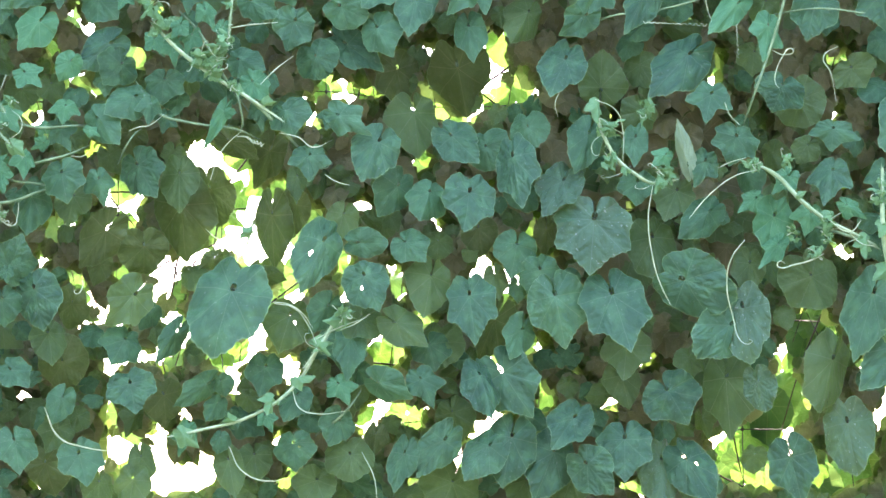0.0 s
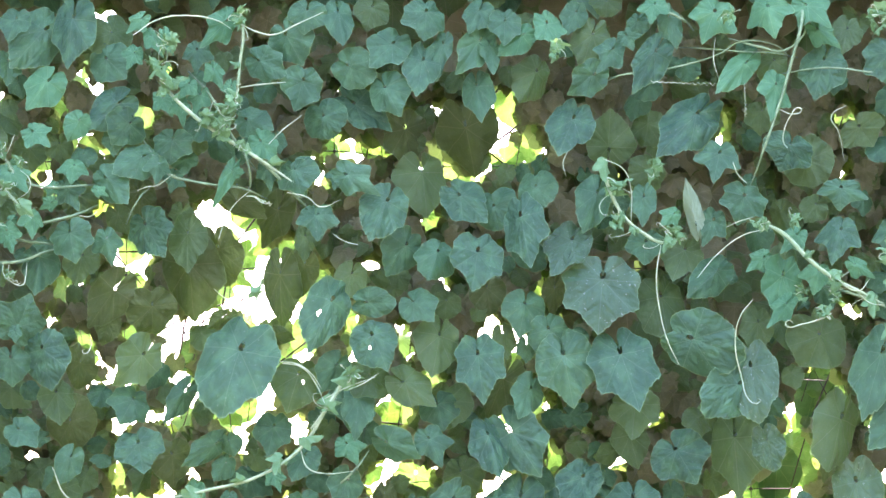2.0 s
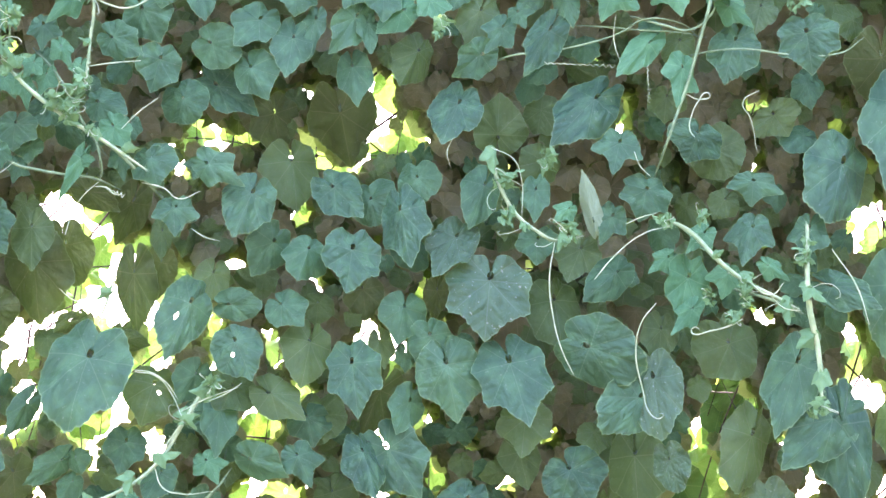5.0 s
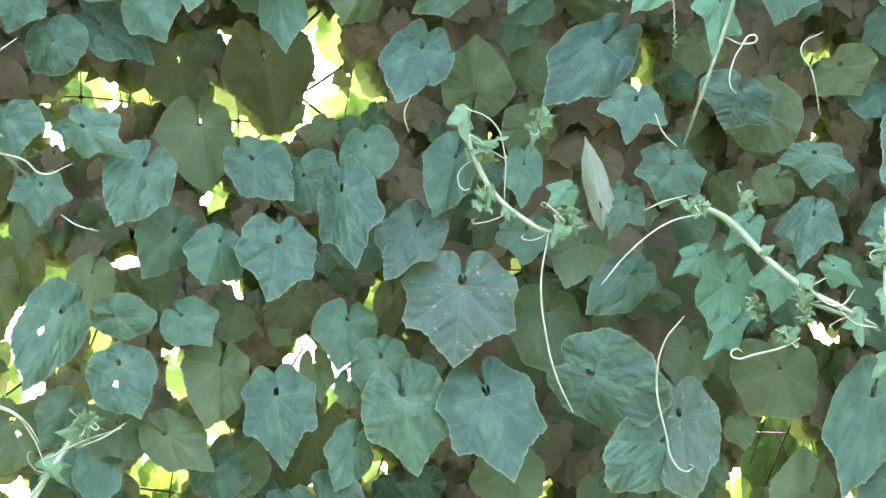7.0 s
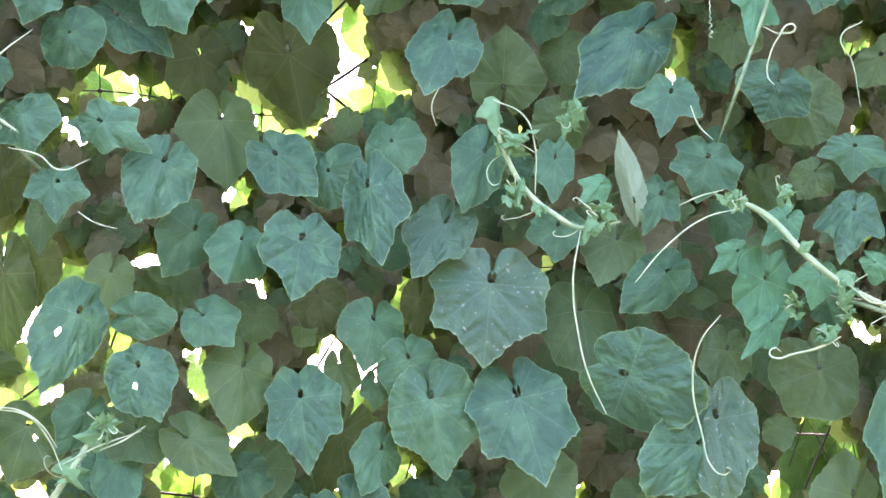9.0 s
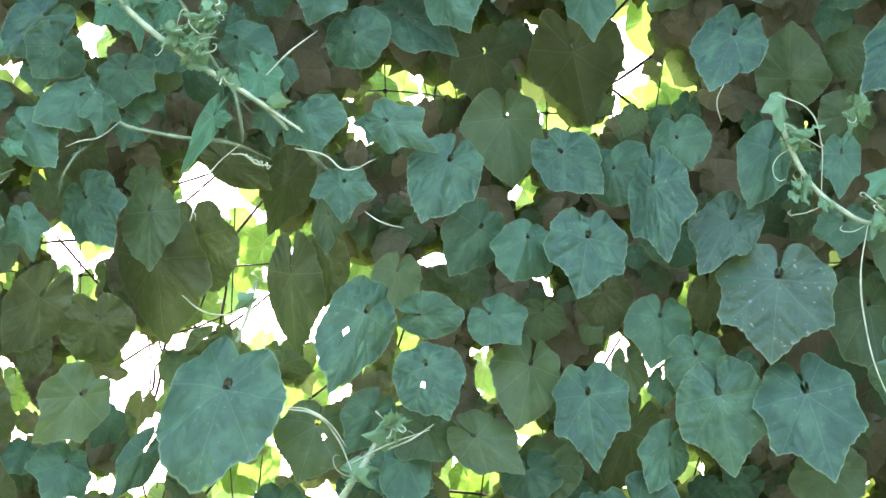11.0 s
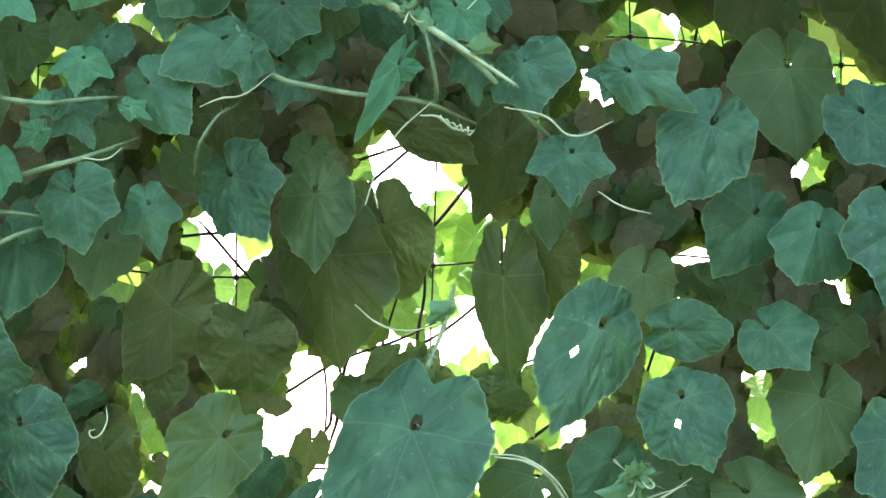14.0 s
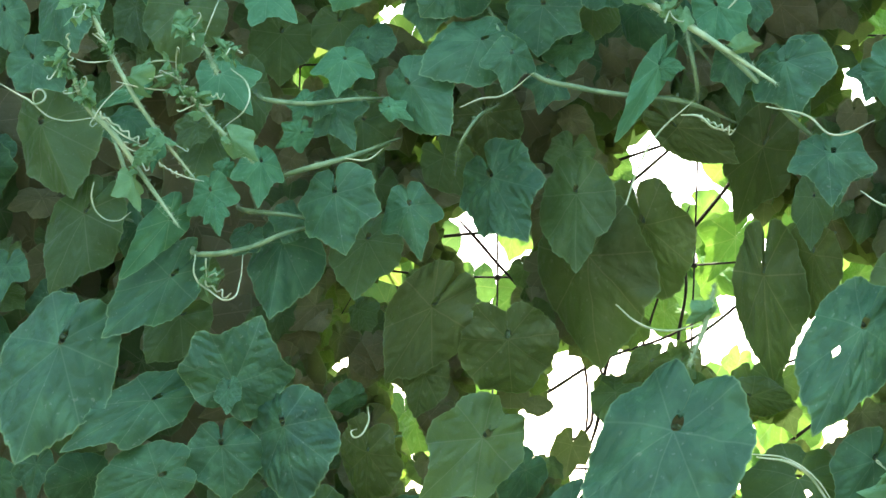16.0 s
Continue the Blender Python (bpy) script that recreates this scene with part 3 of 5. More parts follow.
gap(-0.503, 1.944, 0.011, 0.009, "leaf")
gap(-0.479, 2.139, 0.013, 0.004, "leaf")
gap(-0.444, 2.165, 0.004, 0.005, "sky")
gap(-0.456, 2.198, 0.002, 0.004, "sky")
gap(-0.421, 2.219, 0.006, 0.015, "leaf")
gap(-0.755, 2.017, 0.013, 0.013, "sky")
gap(-0.741, 2.003, 0.015, 0.020, "leaf")
gap(-0.765, 2.001, 0.007, 0.010, "leaf")
gap(-0.870, 1.994, 0.005, 0.013, "leaf")
gap(-0.853, 1.987, 0.004, 0.004, "sky")
gap(-0.858, 1.970, 0.004, 0.008, "leaf")
gap(-0.827, 2.013, 0.009, 0.009, "leaf")
gap(-0.884, 1.930, 0.007, 0.010, "sky")
gap(-0.865, 1.932, 0.004, 0.004, "sky")
gap(-0.688, 1.937, 0.013, 0.012, "sky")
gap(-0.676, 1.925, 0.015, 0.008, "sky")
gap(-0.632, 1.937, 0.013, 0.011, "sky")
gap(-0.641, 1.946, 0.008, 0.008, "sky")
gap(-0.812, 1.871, 0.012, 0.015, "leaf")
gap(-0.826, 1.908, 0.004, 0.007, "sky")
gap(-0.745, 1.911, 0.011, 0.007, "leaf")
gap(-0.705, 1.878, 0.012, 0.005, "sky")
gap(-0.709, 1.865, 0.014, 0.007, "leaf")
gap(-0.665, 1.897, 0.010, 0.005, "sky")
gap(-0.655, 1.880, 0.008, 0.006, "sky")
gap(-0.764, 1.838, 0.014, 0.006, "sky")
gap(-0.667, 1.836, 0.010, 0.005, "sky")
gap(-0.472, 1.888, 0.010, 0.014, "leaf")
gap(-0.479, 1.909, 0.007, 0.012, "sky")
gap(-0.514, 1.867, 0.014, 0.015, "leaf")
gap(-1.076, 2.172, 0.004, 0.005, "sky")
gap(-1.066, 1.999, 0.009, 0.008, "leaf")
gap(-0.809, 1.833, 0.005, 0.007, "sky")
gap(-0.449, 2.002, 0.011, 0.013, "leaf")
gap(-1.097, 1.901, 0.006, 0.009, "leaf")
gap(-1.138, 2.205, 0.002, 0.006, "leaf")
gap(-0.725, 1.779, 0.008, 0.007, "sky")
gap(-0.667, 1.783, 0.018, 0.014, "sky")
gap(-0.647, 1.811, 0.006, 0.009, "sky")
gap(-0.538, 1.793, 0.010, 0.018, "sky")
gap(-0.479, 1.770, 0.014, 0.004, "sky")
gap(-0.572, 1.783, 0.022, 0.018, "leaf")
gap(-0.618, 1.833, 0.006, 0.006, "leaf")
gap(-0.747, 1.847, 0.012, 0.006, "sky")
gap(-0.715, 1.779, 0.010, 0.008, "sky")
gap(-0.673, 1.770, 0.014, 0.019, "sky")
gap(-0.641, 1.816, 0.007, 0.010, "sky")
gap(-0.577, 1.779, 0.028, 0.021, "leaf")
gap(-0.531, 1.807, 0.008, 0.031, "sky")
gap(-0.473, 1.747, 0.014, 0.023, "sky")
gap(-0.908, 1.710, 0.013, 0.008, "sky")
gap(-0.769, 1.682, 0.012, 0.015, "sky")
gap(-0.751, 1.632, 0.032, 0.012, "sky")
gap(-0.769, 1.760, 0.010, 0.010, "sky")
gap(-0.663, 1.573, 0.032, 0.028, "sky")
gap(-0.602, 1.586, 0.015, 0.028, "sky")
gap(-0.687, 1.641, 0.008, 0.024, "sky")
gap(-0.778, 1.582, 0.006, 0.008, "sky")
gap(-0.723, 1.577, 0.021, 0.014, "leaf")
gap(-0.634, 1.680, 0.008, 0.005, "sky")
gap(-0.485, 1.644, 0.017, 0.008, "sky")
gap(-0.476, 1.568, 0.017, 0.010, "leaf")
gap(-0.320, 1.807, 0.008, 0.008, "sky")
gap(-0.310, 1.775, 0.024, 0.017, "leaf")
gap(-0.283, 1.689, 0.031, 0.006, "sky")
gap(-0.312, 1.696, 0.008, 0.008, "sky")
gap(-0.269, 1.664, 0.007, 0.007, "sky")
gap(-0.347, 1.673, 0.010, 0.021, "leaf")
gap(-0.338, 1.658, 0.006, 0.010, "sky")
gap(-0.140, 1.775, 0.006, 0.015, "sky")
gap(-0.135, 1.678, 0.028, 0.009, "sky")
gap(-0.057, 1.706, 0.006, 0.029, "leaf")
gap(-0.158, 1.641, 0.012, 0.016, "sky")
gap(-0.218, 1.597, 0.026, 0.011, "sky")
gap(-0.260, 1.568, 0.020, 0.007, "sky")
gap(-0.195, 1.600, 0.008, 0.016, "sky")
gap(-0.072, 1.803, 0.008, 0.010, "sky")
gap(0.120, 1.769, 0.011, 0.012, "sky")
gap(0.054, 1.697, 0.014, 0.009, "sky")
gap(0.333, 1.771, 0.008, 0.028, "sky")
gap(0.333, 1.734, 0.014, 0.030, "leaf")
gap(0.230, 1.646, 0.016, 0.009, "sky")
gap(0.295, 1.577, 0.031, 0.018, "sky")
gap(0.320, 1.637, 0.009, 0.031, "sky")
gap(0.370, 1.628, 0.013, 0.008, "sky")
gap(0.442, 1.697, 0.010, 0.008, "sky")
gap(0.496, 1.674, 0.009, 0.024, "sky")
gap(0.478, 1.771, 0.015, 0.010, "sky")
gap(0.165, 1.605, 0.006, 0.006, "sky")
gap(-0.887, 1.568, 0.013, 0.013, "sky")
gap(-0.832, 1.577, 0.009, 0.011, "leaf")
gap(-0.559, 1.724, 0.006, 0.006, "sky")
gap(-0.006, 1.752, 0.006, 0.006, "leaf")
gap(-0.117, 1.750, 0.007, 0.006, "sky")
gap(0.105, 1.557, 0.009, 0.007, "sky")
gap(0.385, 1.817, 0.041, 0.041, "leaf")
gap(0.300, 1.653, 0.037, 0.028, "leaf")
gap(0.253, 1.594, 0.022, 0.030, "leaf")
gap(0.420, 1.575, 0.041, 0.026, "leaf")
gap(0.476, 1.605, 0.022, 0.028, "leaf")
gap(0.086, 1.562, 0.017, 0.012, "leaf")
gap(0.358, 1.704, 0.026, 0.033, "leaf")
gap(-0.796, 2.422, 0.035, 0.017, "sky")
gap(-0.773, 2.423, 0.018, 0.015, "sky")
gap(-0.819, 2.393, 0.016, 0.013, "sky")
gap(-0.872, 2.324, 0.007, 0.008, "sky")
gap(-0.800, 2.304, 0.008, 0.006, "sky")
gap(-0.950, 2.287, 0.012, 0.012, "sky")
gap(-0.863, 2.285, 0.008, 0.010, "leaf")
gap(-0.738, 2.276, 0.009, 0.013, "sky")
gap(-0.720, 2.258, 0.008, 0.015, "leaf")
gap(-0.911, 2.387, 0.005, 0.007, "sky")
gap(-0.685, 2.342, 0.011, 0.015, "leaf")
gap(-0.795, 2.213, 0.015, 0.009, "sky")
gap(-0.828, 2.334, 0.005, 0.005, "sky")
gap(-0.834, 2.239, 0.005, 0.004, "sky")
gap(-0.905, 2.190, 0.021, 0.021, "leaf")
gap(-0.411, 2.316, 0.006, 0.005, "leaf")
gap(-0.542, 2.387, 0.005, 0.005, "sky")
gap(0.638, 2.366, 0.014, 0.014, "leaf")
gap(0.564, 2.343, 0.005, 0.007, "sky")
gap(0.548, 2.238, 0.012, 0.008, "leaf")
gap(0.555, 2.274, 0.007, 0.006, "leaf")
gap(0.604, 2.175, 0.005, 0.009, "sky")
gap(0.594, 2.107, 0.027, 0.027, "sky")
gap(0.631, 2.098, 0.018, 0.023, "sky")
gap(0.569, 2.102, 0.014, 0.027, "leaf")
gap(0.590, 2.053, 0.021, 0.014, "leaf")
gap(0.561, 1.935, 0.013, 0.020, "sky")
gap(0.575, 1.899, 0.021, 0.027, "leaf")
gap(0.570, 1.836, 0.027, 0.025, "sky")
gap(0.624, 1.827, 0.018, 0.020, "sky")
gap(0.644, 1.999, 0.007, 0.008, "sky")
gap(0.505, 1.989, 0.004, 0.007, "sky")
gap(0.510, 1.710, 0.008, 0.036, "sky")
gap(0.632, 1.702, 0.020, 0.020, "sky")
gap(0.582, 1.670, 0.015, 0.012, "sky")
gap(0.442, 1.697, 0.007, 0.007, "sky")
gap(-0.739, 2.281, 0.009, 0.011, "sky")
gap(0.495, 2.206, 0.005, 0.005, "leaf")
gap(-0.574, 2.092, 0.013, 0.012, "leaf")
gap(-0.555, 2.040, 0.017, 0.017, "leaf")
gap(-0.550, 1.992, 0.012, 0.021, "sky")
gap(-0.542, 1.976, 0.011, 0.019, "sky")
gap(-0.521, 2.032, 0.005, 0.014, "sky")
gap(-0.618, 1.938, 0.014, 0.007, "sky")
gap(-0.755, 1.995, 0.010, 0.011, "leaf")
gap(-0.734, 1.995, 0.008, 0.014, "leaf")
gap(-0.758, 1.981, 0.010, 0.007, "sky")
gap(-0.453, 1.910, 0.004, 0.004, "leaf")
gap(-0.723, 2.033, 0.010, 0.007, "leaf")
gap(-0.616, 2.075, 0.011, 0.006, "leaf")
gap(0.230, 2.262, 0.012, 0.022, "leaf")
gap(0.221, 2.226, 0.011, 0.007, "sky")
gap(0.183, 2.341, 0.011, 0.009, "leaf")
gap(0.445, 2.280, 0.004, 0.010, "leaf")
gap(0.427, 2.185, 0.006, 0.009, "sky")
gap(0.302, 2.177, 0.004, 0.006, "sky")
gap(0.306, 2.150, 0.004, 0.006, "sky")

# leaves
leaf(-0.436, 0.000, 2.246, 0.034, 0.074, 30, "r")
leaf(-0.385, 0.030, 2.269, 0.072, 0.065, 47, "h")
leaf(-0.205, 0.100, 2.240, 0.084, 0.114, 13, "dh")
leaf(-0.301, 0.140, 2.242, 0.061, 0.079, 18, "dh")
leaf(-0.277, 0.080, 2.165, 0.073, 0.093, 5, "mh")
leaf(-0.400, -0.040, 2.149, 0.058, 0.064, 56, "t")
leaf(-0.338, -0.030, 2.108, 0.067, 0.085, -22, "h")
leaf(-0.218, 0.020, 2.122, 0.059, 0.072, 39, "h")
leaf(-0.164, 0.030, 2.106, 0.036, 0.079, 15, "r")
leaf(-0.099, 0.000, 2.135, 0.034, 0.066, 14, "r")
leaf(-0.124, -0.020, 2.085, 0.077, 0.074, 18, "a")
leaf(-0.044, -0.010, 2.049, 0.067, 0.072, -23, "wa")
leaf(-0.306, 0.020, 2.042, 0.058, 0.068, -34, "h")
leaf(-0.256, -0.010, 2.030, 0.047, 0.075, -22, "h")
leaf(-0.194, -0.030, 2.028, 0.063, 0.091, -14, "a")
leaf(-0.446, -0.040, 2.085, 0.040, 0.065, 5, "t")
leaf(-0.041, -0.020, 2.241, 0.065, 0.078, -18, "h")
leaf(-0.142, 0.040, 2.019, 0.019, 0.027, 9, "h")
leaf(-0.003, -0.010, 2.123, 0.065, 0.064, -23, "h")
leaf(0.023, 0.060, 2.206, 0.061, 0.086, 177, "mh")
leaf(0.156, -0.020, 2.250, 0.090, 0.082, -40, "h")
leaf(0.270, 0.050, 2.263, 0.037, 0.057, -5, "mh")
leaf(0.190, -0.040, 2.185, 0.047, 0.078, -12, "t")
leaf(0.306, -0.020, 2.201, 0.043, 0.093, -20, "a")
leaf(0.230, -0.030, 2.118, 0.044, 0.082, -15, "a")
leaf(0.342, 0.040, 2.184, 0.045, 0.086, 24, "mh")
leaf(0.427, 0.040, 2.237, 0.038, 0.078, 34, "ma")
leaf(0.387, -0.020, 2.133, 0.035, 0.089, -5, "t")
leaf(0.382, -0.040, 2.064, 0.055, 0.077, -11, "t")
leaf(0.072, -0.010, 2.118, 0.048, 0.044, -3, "h")
leaf(0.088, 0.040, 2.166, 0.045, 0.066, -28, "mh")
leaf(0.180, -0.030, 2.079, 0.045, 0.060, -23, "t")
leaf(0.115, -0.050, 2.088, 0.029, 0.039, -45, "yt")
leaf(0.076, 0.000, 2.048, 0.038, 0.065, -4, "h")
leaf(0.151, -0.040, 2.078, 0.068, 0.029, -168, "ph")
leaf(0.310, -0.050, 2.055, 0.038, 0.048, -39, "yt")
leaf(0.352, 0.030, 2.111, 0.033, 0.048, -34, "mh")
leaf(0.003, -0.040, 1.985, 0.083, 0.132, -5, "wa")
leaf(0.139, 0.010, 2.035, 0.053, 0.067, -21, "mh")
leaf(0.188, -0.010, 2.000, 0.063, 0.060, -48, "h")
leaf(0.103, 0.030, 1.961, 0.068, 0.089, 5, "mr")
leaf(0.146, -0.050, 1.890, 0.084, 0.104, 71, "r")
leaf(0.031, -0.050, 1.866, 0.087, 0.114, 13, "a")
leaf(-0.059, -0.040, 1.864, 0.082, 0.104, 11, "a")
leaf(-0.081, -0.020, 1.906, 0.048, 0.073, 13, "r")
leaf(0.290, -0.030, 1.991, 0.072, 0.071, -22, "ya")
leaf(0.293, -0.050, 1.946, 0.049, 0.042, -39, "yt")
leaf(0.260, -0.030, 2.021, 0.036, 0.043, -48, "yt")
leaf(0.347, -0.040, 1.997, 0.037, 0.062, -14, "yt")
leaf(0.256, 0.010, 1.919, 0.052, 0.059, -7, "mh")
leaf(0.217, -0.040, 1.819, 0.078, 0.088, -57, "r")
leaf(0.239, -0.030, 1.846, 0.083, 0.085, 12, "wr")
leaf(0.361, 0.050, 1.902, 0.056, 0.102, 19, "mr")
leaf(0.405, -0.050, 2.009, 0.037, 0.037, 53, "yt")
leaf(-0.425, -0.020, 1.950, 0.085, 0.077, -26, "ho")
leaf(-0.392, 0.010, 1.996, 0.046, 0.057, -16, "mh")
leaf(-0.366, 0.000, 1.951, 0.046, 0.051, 86, "r")
leaf(-0.294, -0.020, 1.950, 0.040, 0.066, 40, "h")
leaf(-0.360, -0.040, 1.895, 0.056, 0.079, 21, "ho")
leaf(-0.253, 0.000, 1.897, 0.066, 0.080, -14, "mh")
leaf(-0.193, -0.020, 1.865, 0.072, 0.086, 6, "a")
leaf(-0.118, -0.010, 1.947, 0.051, 0.077, -12, "h")
leaf(-0.240, 0.030, 1.955, 0.032, 0.055, -5, "mh")
leaf(-0.174, 0.060, 1.978, 0.046, 0.062, 8, "dr")
leaf(-0.309, -0.010, 1.823, 0.061, 0.066, 52, "mh")
leaf(-0.362, 0.010, 1.834, 0.037, 0.076, 10, "mr")
leaf(-0.412, 0.020, 1.846, 0.044, 0.061, -36, "mh")
leaf(-0.110, -0.010, 1.812, 0.050, 0.056, -32, "h")
leaf(-0.149, 0.040, 1.831, 0.075, 0.065, -33, "dh")
leaf(-0.238, 0.030, 1.795, 0.041, 0.077, 1, "mr")
leaf(-0.151, 0.020, 1.901, 0.040, 0.041, 9, "mh")
leaf(-0.114, 0.010, 1.884, 0.028, 0.033, -2, "h")
leaf(-0.066, 0.050, 1.976, 0.045, 0.043, 0, "dh")
leaf(0.010, 0.040, 2.114, 0.033, 0.048, -33, "mh")
leaf(-1.088, 0.030, 2.120, 0.066, 0.081, 28, "mh")
leaf(-1.088, 0.000, 2.170, 0.037, 0.055, 41, "h")
leaf(-1.066, 0.000, 2.218, 0.044, 0.065, 26, "a")
leaf(-1.115, 0.010, 2.210, 0.039, 0.037, 15, "h")
leaf(-1.054, 0.040, 2.048, 0.070, 0.068, -27, "mh")
leaf(-0.972, 0.040, 2.217, 0.047, 0.070, -5, "mr")
leaf(-0.946, 0.010, 2.113, 0.043, 0.059, -12, "mh")
leaf(-0.921, 0.020, 2.150, 0.051, 0.042, 6, "mh")
leaf(-0.895, -0.040, 2.081, 0.034, 0.044, -5, "yt")
leaf(-0.836, -0.040, 2.056, 0.047, 0.072, 13, "a")
leaf(-0.778, -0.030, 2.047, 0.043, 0.055, 12, "t")
leaf(-0.780, -0.020, 2.144, 0.051, 0.056, 43, "h")
leaf(-0.831, -0.030, 2.163, 0.028, 0.056, -7, "yt")
leaf(-0.817, 0.000, 2.183, 0.019, 0.044, 7, "h")
leaf(-0.907, 0.120, 2.204, 0.043, 0.061, -6, "mh")
leaf(-0.859, 0.120, 2.213, 0.033, 0.047, 9, "mh")
leaf(-0.866, -0.030, 2.105, 0.022, 0.028, -60, "yt")
leaf(-0.935, -0.040, 2.058, 0.035, 0.046, 14, "yt")
leaf(-0.972, -0.020, 2.038, 0.060, 0.032, -41, "yn")
leaf(-0.884, 0.000, 2.021, 0.061, 0.066, -7, "h")
leaf(-0.973, -0.010, 1.993, 0.069, 0.056, -45, "h")
leaf(-0.957, 0.010, 1.999, 0.030, 0.041, 25, "mh")
leaf(-0.824, 0.020, 2.120, 0.033, 0.059, -33, "mh")
leaf(-1.057, -0.030, 1.938, 0.095, 0.099, -17, "h")
leaf(-0.987, -0.010, 1.895, 0.071, 0.055, -54, "a")
leaf(-0.918, -0.020, 1.908, 0.054, 0.088, 158, "a")
leaf(-0.921, -0.030, 1.903, 0.020, 0.023, 1, "h")
leaf(-0.879, -0.020, 1.874, 0.066, 0.079, 13, "h")
leaf(-0.929, -0.015, 1.859, 0.043, 0.065, 5, "h")
leaf(-0.979, -0.020, 1.835, 0.053, 0.060, -68, "r")
leaf(-0.974, 0.040, 1.965, 0.046, 0.061, -36, "mh")
leaf(-0.819, 0.020, 2.024, 0.048, 0.061, -8, "mh")
leaf(-0.768, 0.030, 1.971, 0.078, 0.070, -37, "dh")
leaf(-0.723, 0.000, 1.866, 0.065, 0.075, -51, "mh")
leaf(-0.822, 0.050, 1.856, 0.044, 0.060, -18, "dr")
leaf(-0.778, 0.060, 1.920, 0.039, 0.042, -20, "dh")
leaf(-0.724, -0.020, 2.179, 0.051, 0.063, -52, "h")
leaf(-0.697, -0.040, 2.165, 0.032, 0.047, -8, "t")
leaf(-0.676, -0.010, 2.207, 0.039, 0.068, -6, "a")
leaf(-0.640, 0.030, 2.214, 0.032, 0.050, -4, "mh")
leaf(-0.656, 0.010, 2.178, 0.026, 0.044, 0, "h")
leaf(-0.673, 0.000, 2.150, 0.028, 0.042, -14, "t")
leaf(-0.582, -0.040, 2.155, 0.066, 0.026, -32, "yn")
leaf(-0.580, -0.040, 2.153, 0.018, 0.020, 87, "yh")
leaf(-0.536, -0.040, 2.201, 0.042, 0.046, 33, "ya")
leaf(-0.511, -0.020, 2.208, 0.025, 0.033, 10, "h")
leaf(-0.527, -0.010, 2.161, 0.035, 0.043, 9, "t")
leaf(-0.483, -0.040, 2.157, 0.041, 0.073, 19, "a")
leaf(-0.451, -0.040, 2.084, 0.038, 0.069, 1, "t")
leaf(-0.412, -0.030, 2.150, 0.024, 0.049, -21, "t")
leaf(-0.718, 0.010, 2.073, 0.056, 0.076, 36, "a")
leaf(-0.652, 0.020, 2.060, 0.062, 0.065, 2, "mh")
leaf(-0.648, 0.080, 2.016, 0.093, 0.108, -4, "dh")
leaf(-0.603, 0.085, 2.041, 0.064, 0.075, 7, "dr")
leaf(-0.573, 0.040, 2.115, 0.057, 0.046, 51, "dh")
leaf(-0.508, 0.090, 2.104, 0.069, 0.059, -19, "dh")
leaf(-0.732, 0.080, 2.132, 0.043, 0.061, 7, "dh")
leaf(-0.465, 0.040, 2.058, 0.042, 0.034, -6, "mh")
leaf(-0.708, 0.040, 1.946, 0.050, 0.083, 3, "dr")
leaf(-0.505, 0.050, 1.997, 0.088, 0.062, -4, "dh")
leaf(-0.466, 0.050, 2.014, 0.051, 0.050, -15, "dh")
leaf(-0.515, 0.060, 1.902, 0.038, 0.032, 75, "dh")
leaf(-0.598, 0.080, 1.930, 0.030, 0.033, -50, "dh")
leaf(-0.924, -0.050, 2.166, 0.016, 0.014, 115, "yt")
leaf(-0.846, -0.020, 2.133, 0.020, 0.021, -26, "h")
leaf(-0.952, -0.010, 2.115, 0.026, 0.032, -25, "mh")
leaf(-0.925, -0.030, 2.079, 0.015, 0.019, -37, "yt")
leaf(-0.930, -0.050, 2.044, 0.022, 0.024, 15, "yt")
leaf(-0.978, -0.050, 2.095, 0.023, 0.019, -5, "yt")
leaf(-0.994, -0.040, 2.139, 0.033, 0.017, -62, "yn")
leaf(-0.875, 0.000, 2.041, 0.022, 0.037, -24, "h")
leaf(-0.910, -0.010, 2.027, 0.019, 0.028, -28, "h")
leaf(-0.768, 0.000, 2.214, 0.034, 0.041, -3, "h")
leaf(-0.864, -0.020, 2.131, 0.022, 0.027, -24, "yt")
leaf(-0.794, -0.030, 2.125, 0.021, 0.022, 58, "yt")
leaf(-0.569, -0.050, 1.870, 0.100, 0.129, -9, "r")
leaf(-0.476, 0.010, 1.835, 0.059, 0.090, -16, "mho")
leaf(-0.417, 0.000, 1.849, 0.051, 0.058, -35, "h")
leaf(-0.393, 0.010, 1.796, 0.049, 0.084, -7, "h")
leaf(-0.737, 0.000, 1.796, 0.041, 0.072, -30, "a")
leaf(-0.656, 0.010, 1.808, 0.058, 0.042, -34, "h")
leaf(-0.484, -0.040, 2.152, 0.040, 0.069, 29, "t")
leaf(-0.880, 0.010, 2.383, 0.078, 0.087, -43, "h")
leaf(-0.835, 0.000, 2.400, 0.078, 0.074, -3, "h")
leaf(-0.874, -0.010, 2.299, 0.055, 0.066, -34, "yh")
leaf(-0.937, 0.000, 2.331, 0.039, 0.047, -6, "h")
leaf(-0.773, 0.020, 2.380, 0.039, 0.074, 21, "mh")
leaf(-0.781, 0.010, 2.338, 0.045, 0.074, 44, "h")
leaf(-0.763, -0.010, 2.264, 0.062, 0.073, -48, "h")
leaf(-0.745, -0.010, 2.232, 0.043, 0.070, -41, "h")
leaf(-0.638, -0.010, 2.350, 0.037, 0.056, 0, "t")
leaf(-0.593, -0.030, 2.393, 0.057, 0.055, -46, "yt")
leaf(-0.538, -0.020, 2.332, 0.048, 0.059, 60, "a")
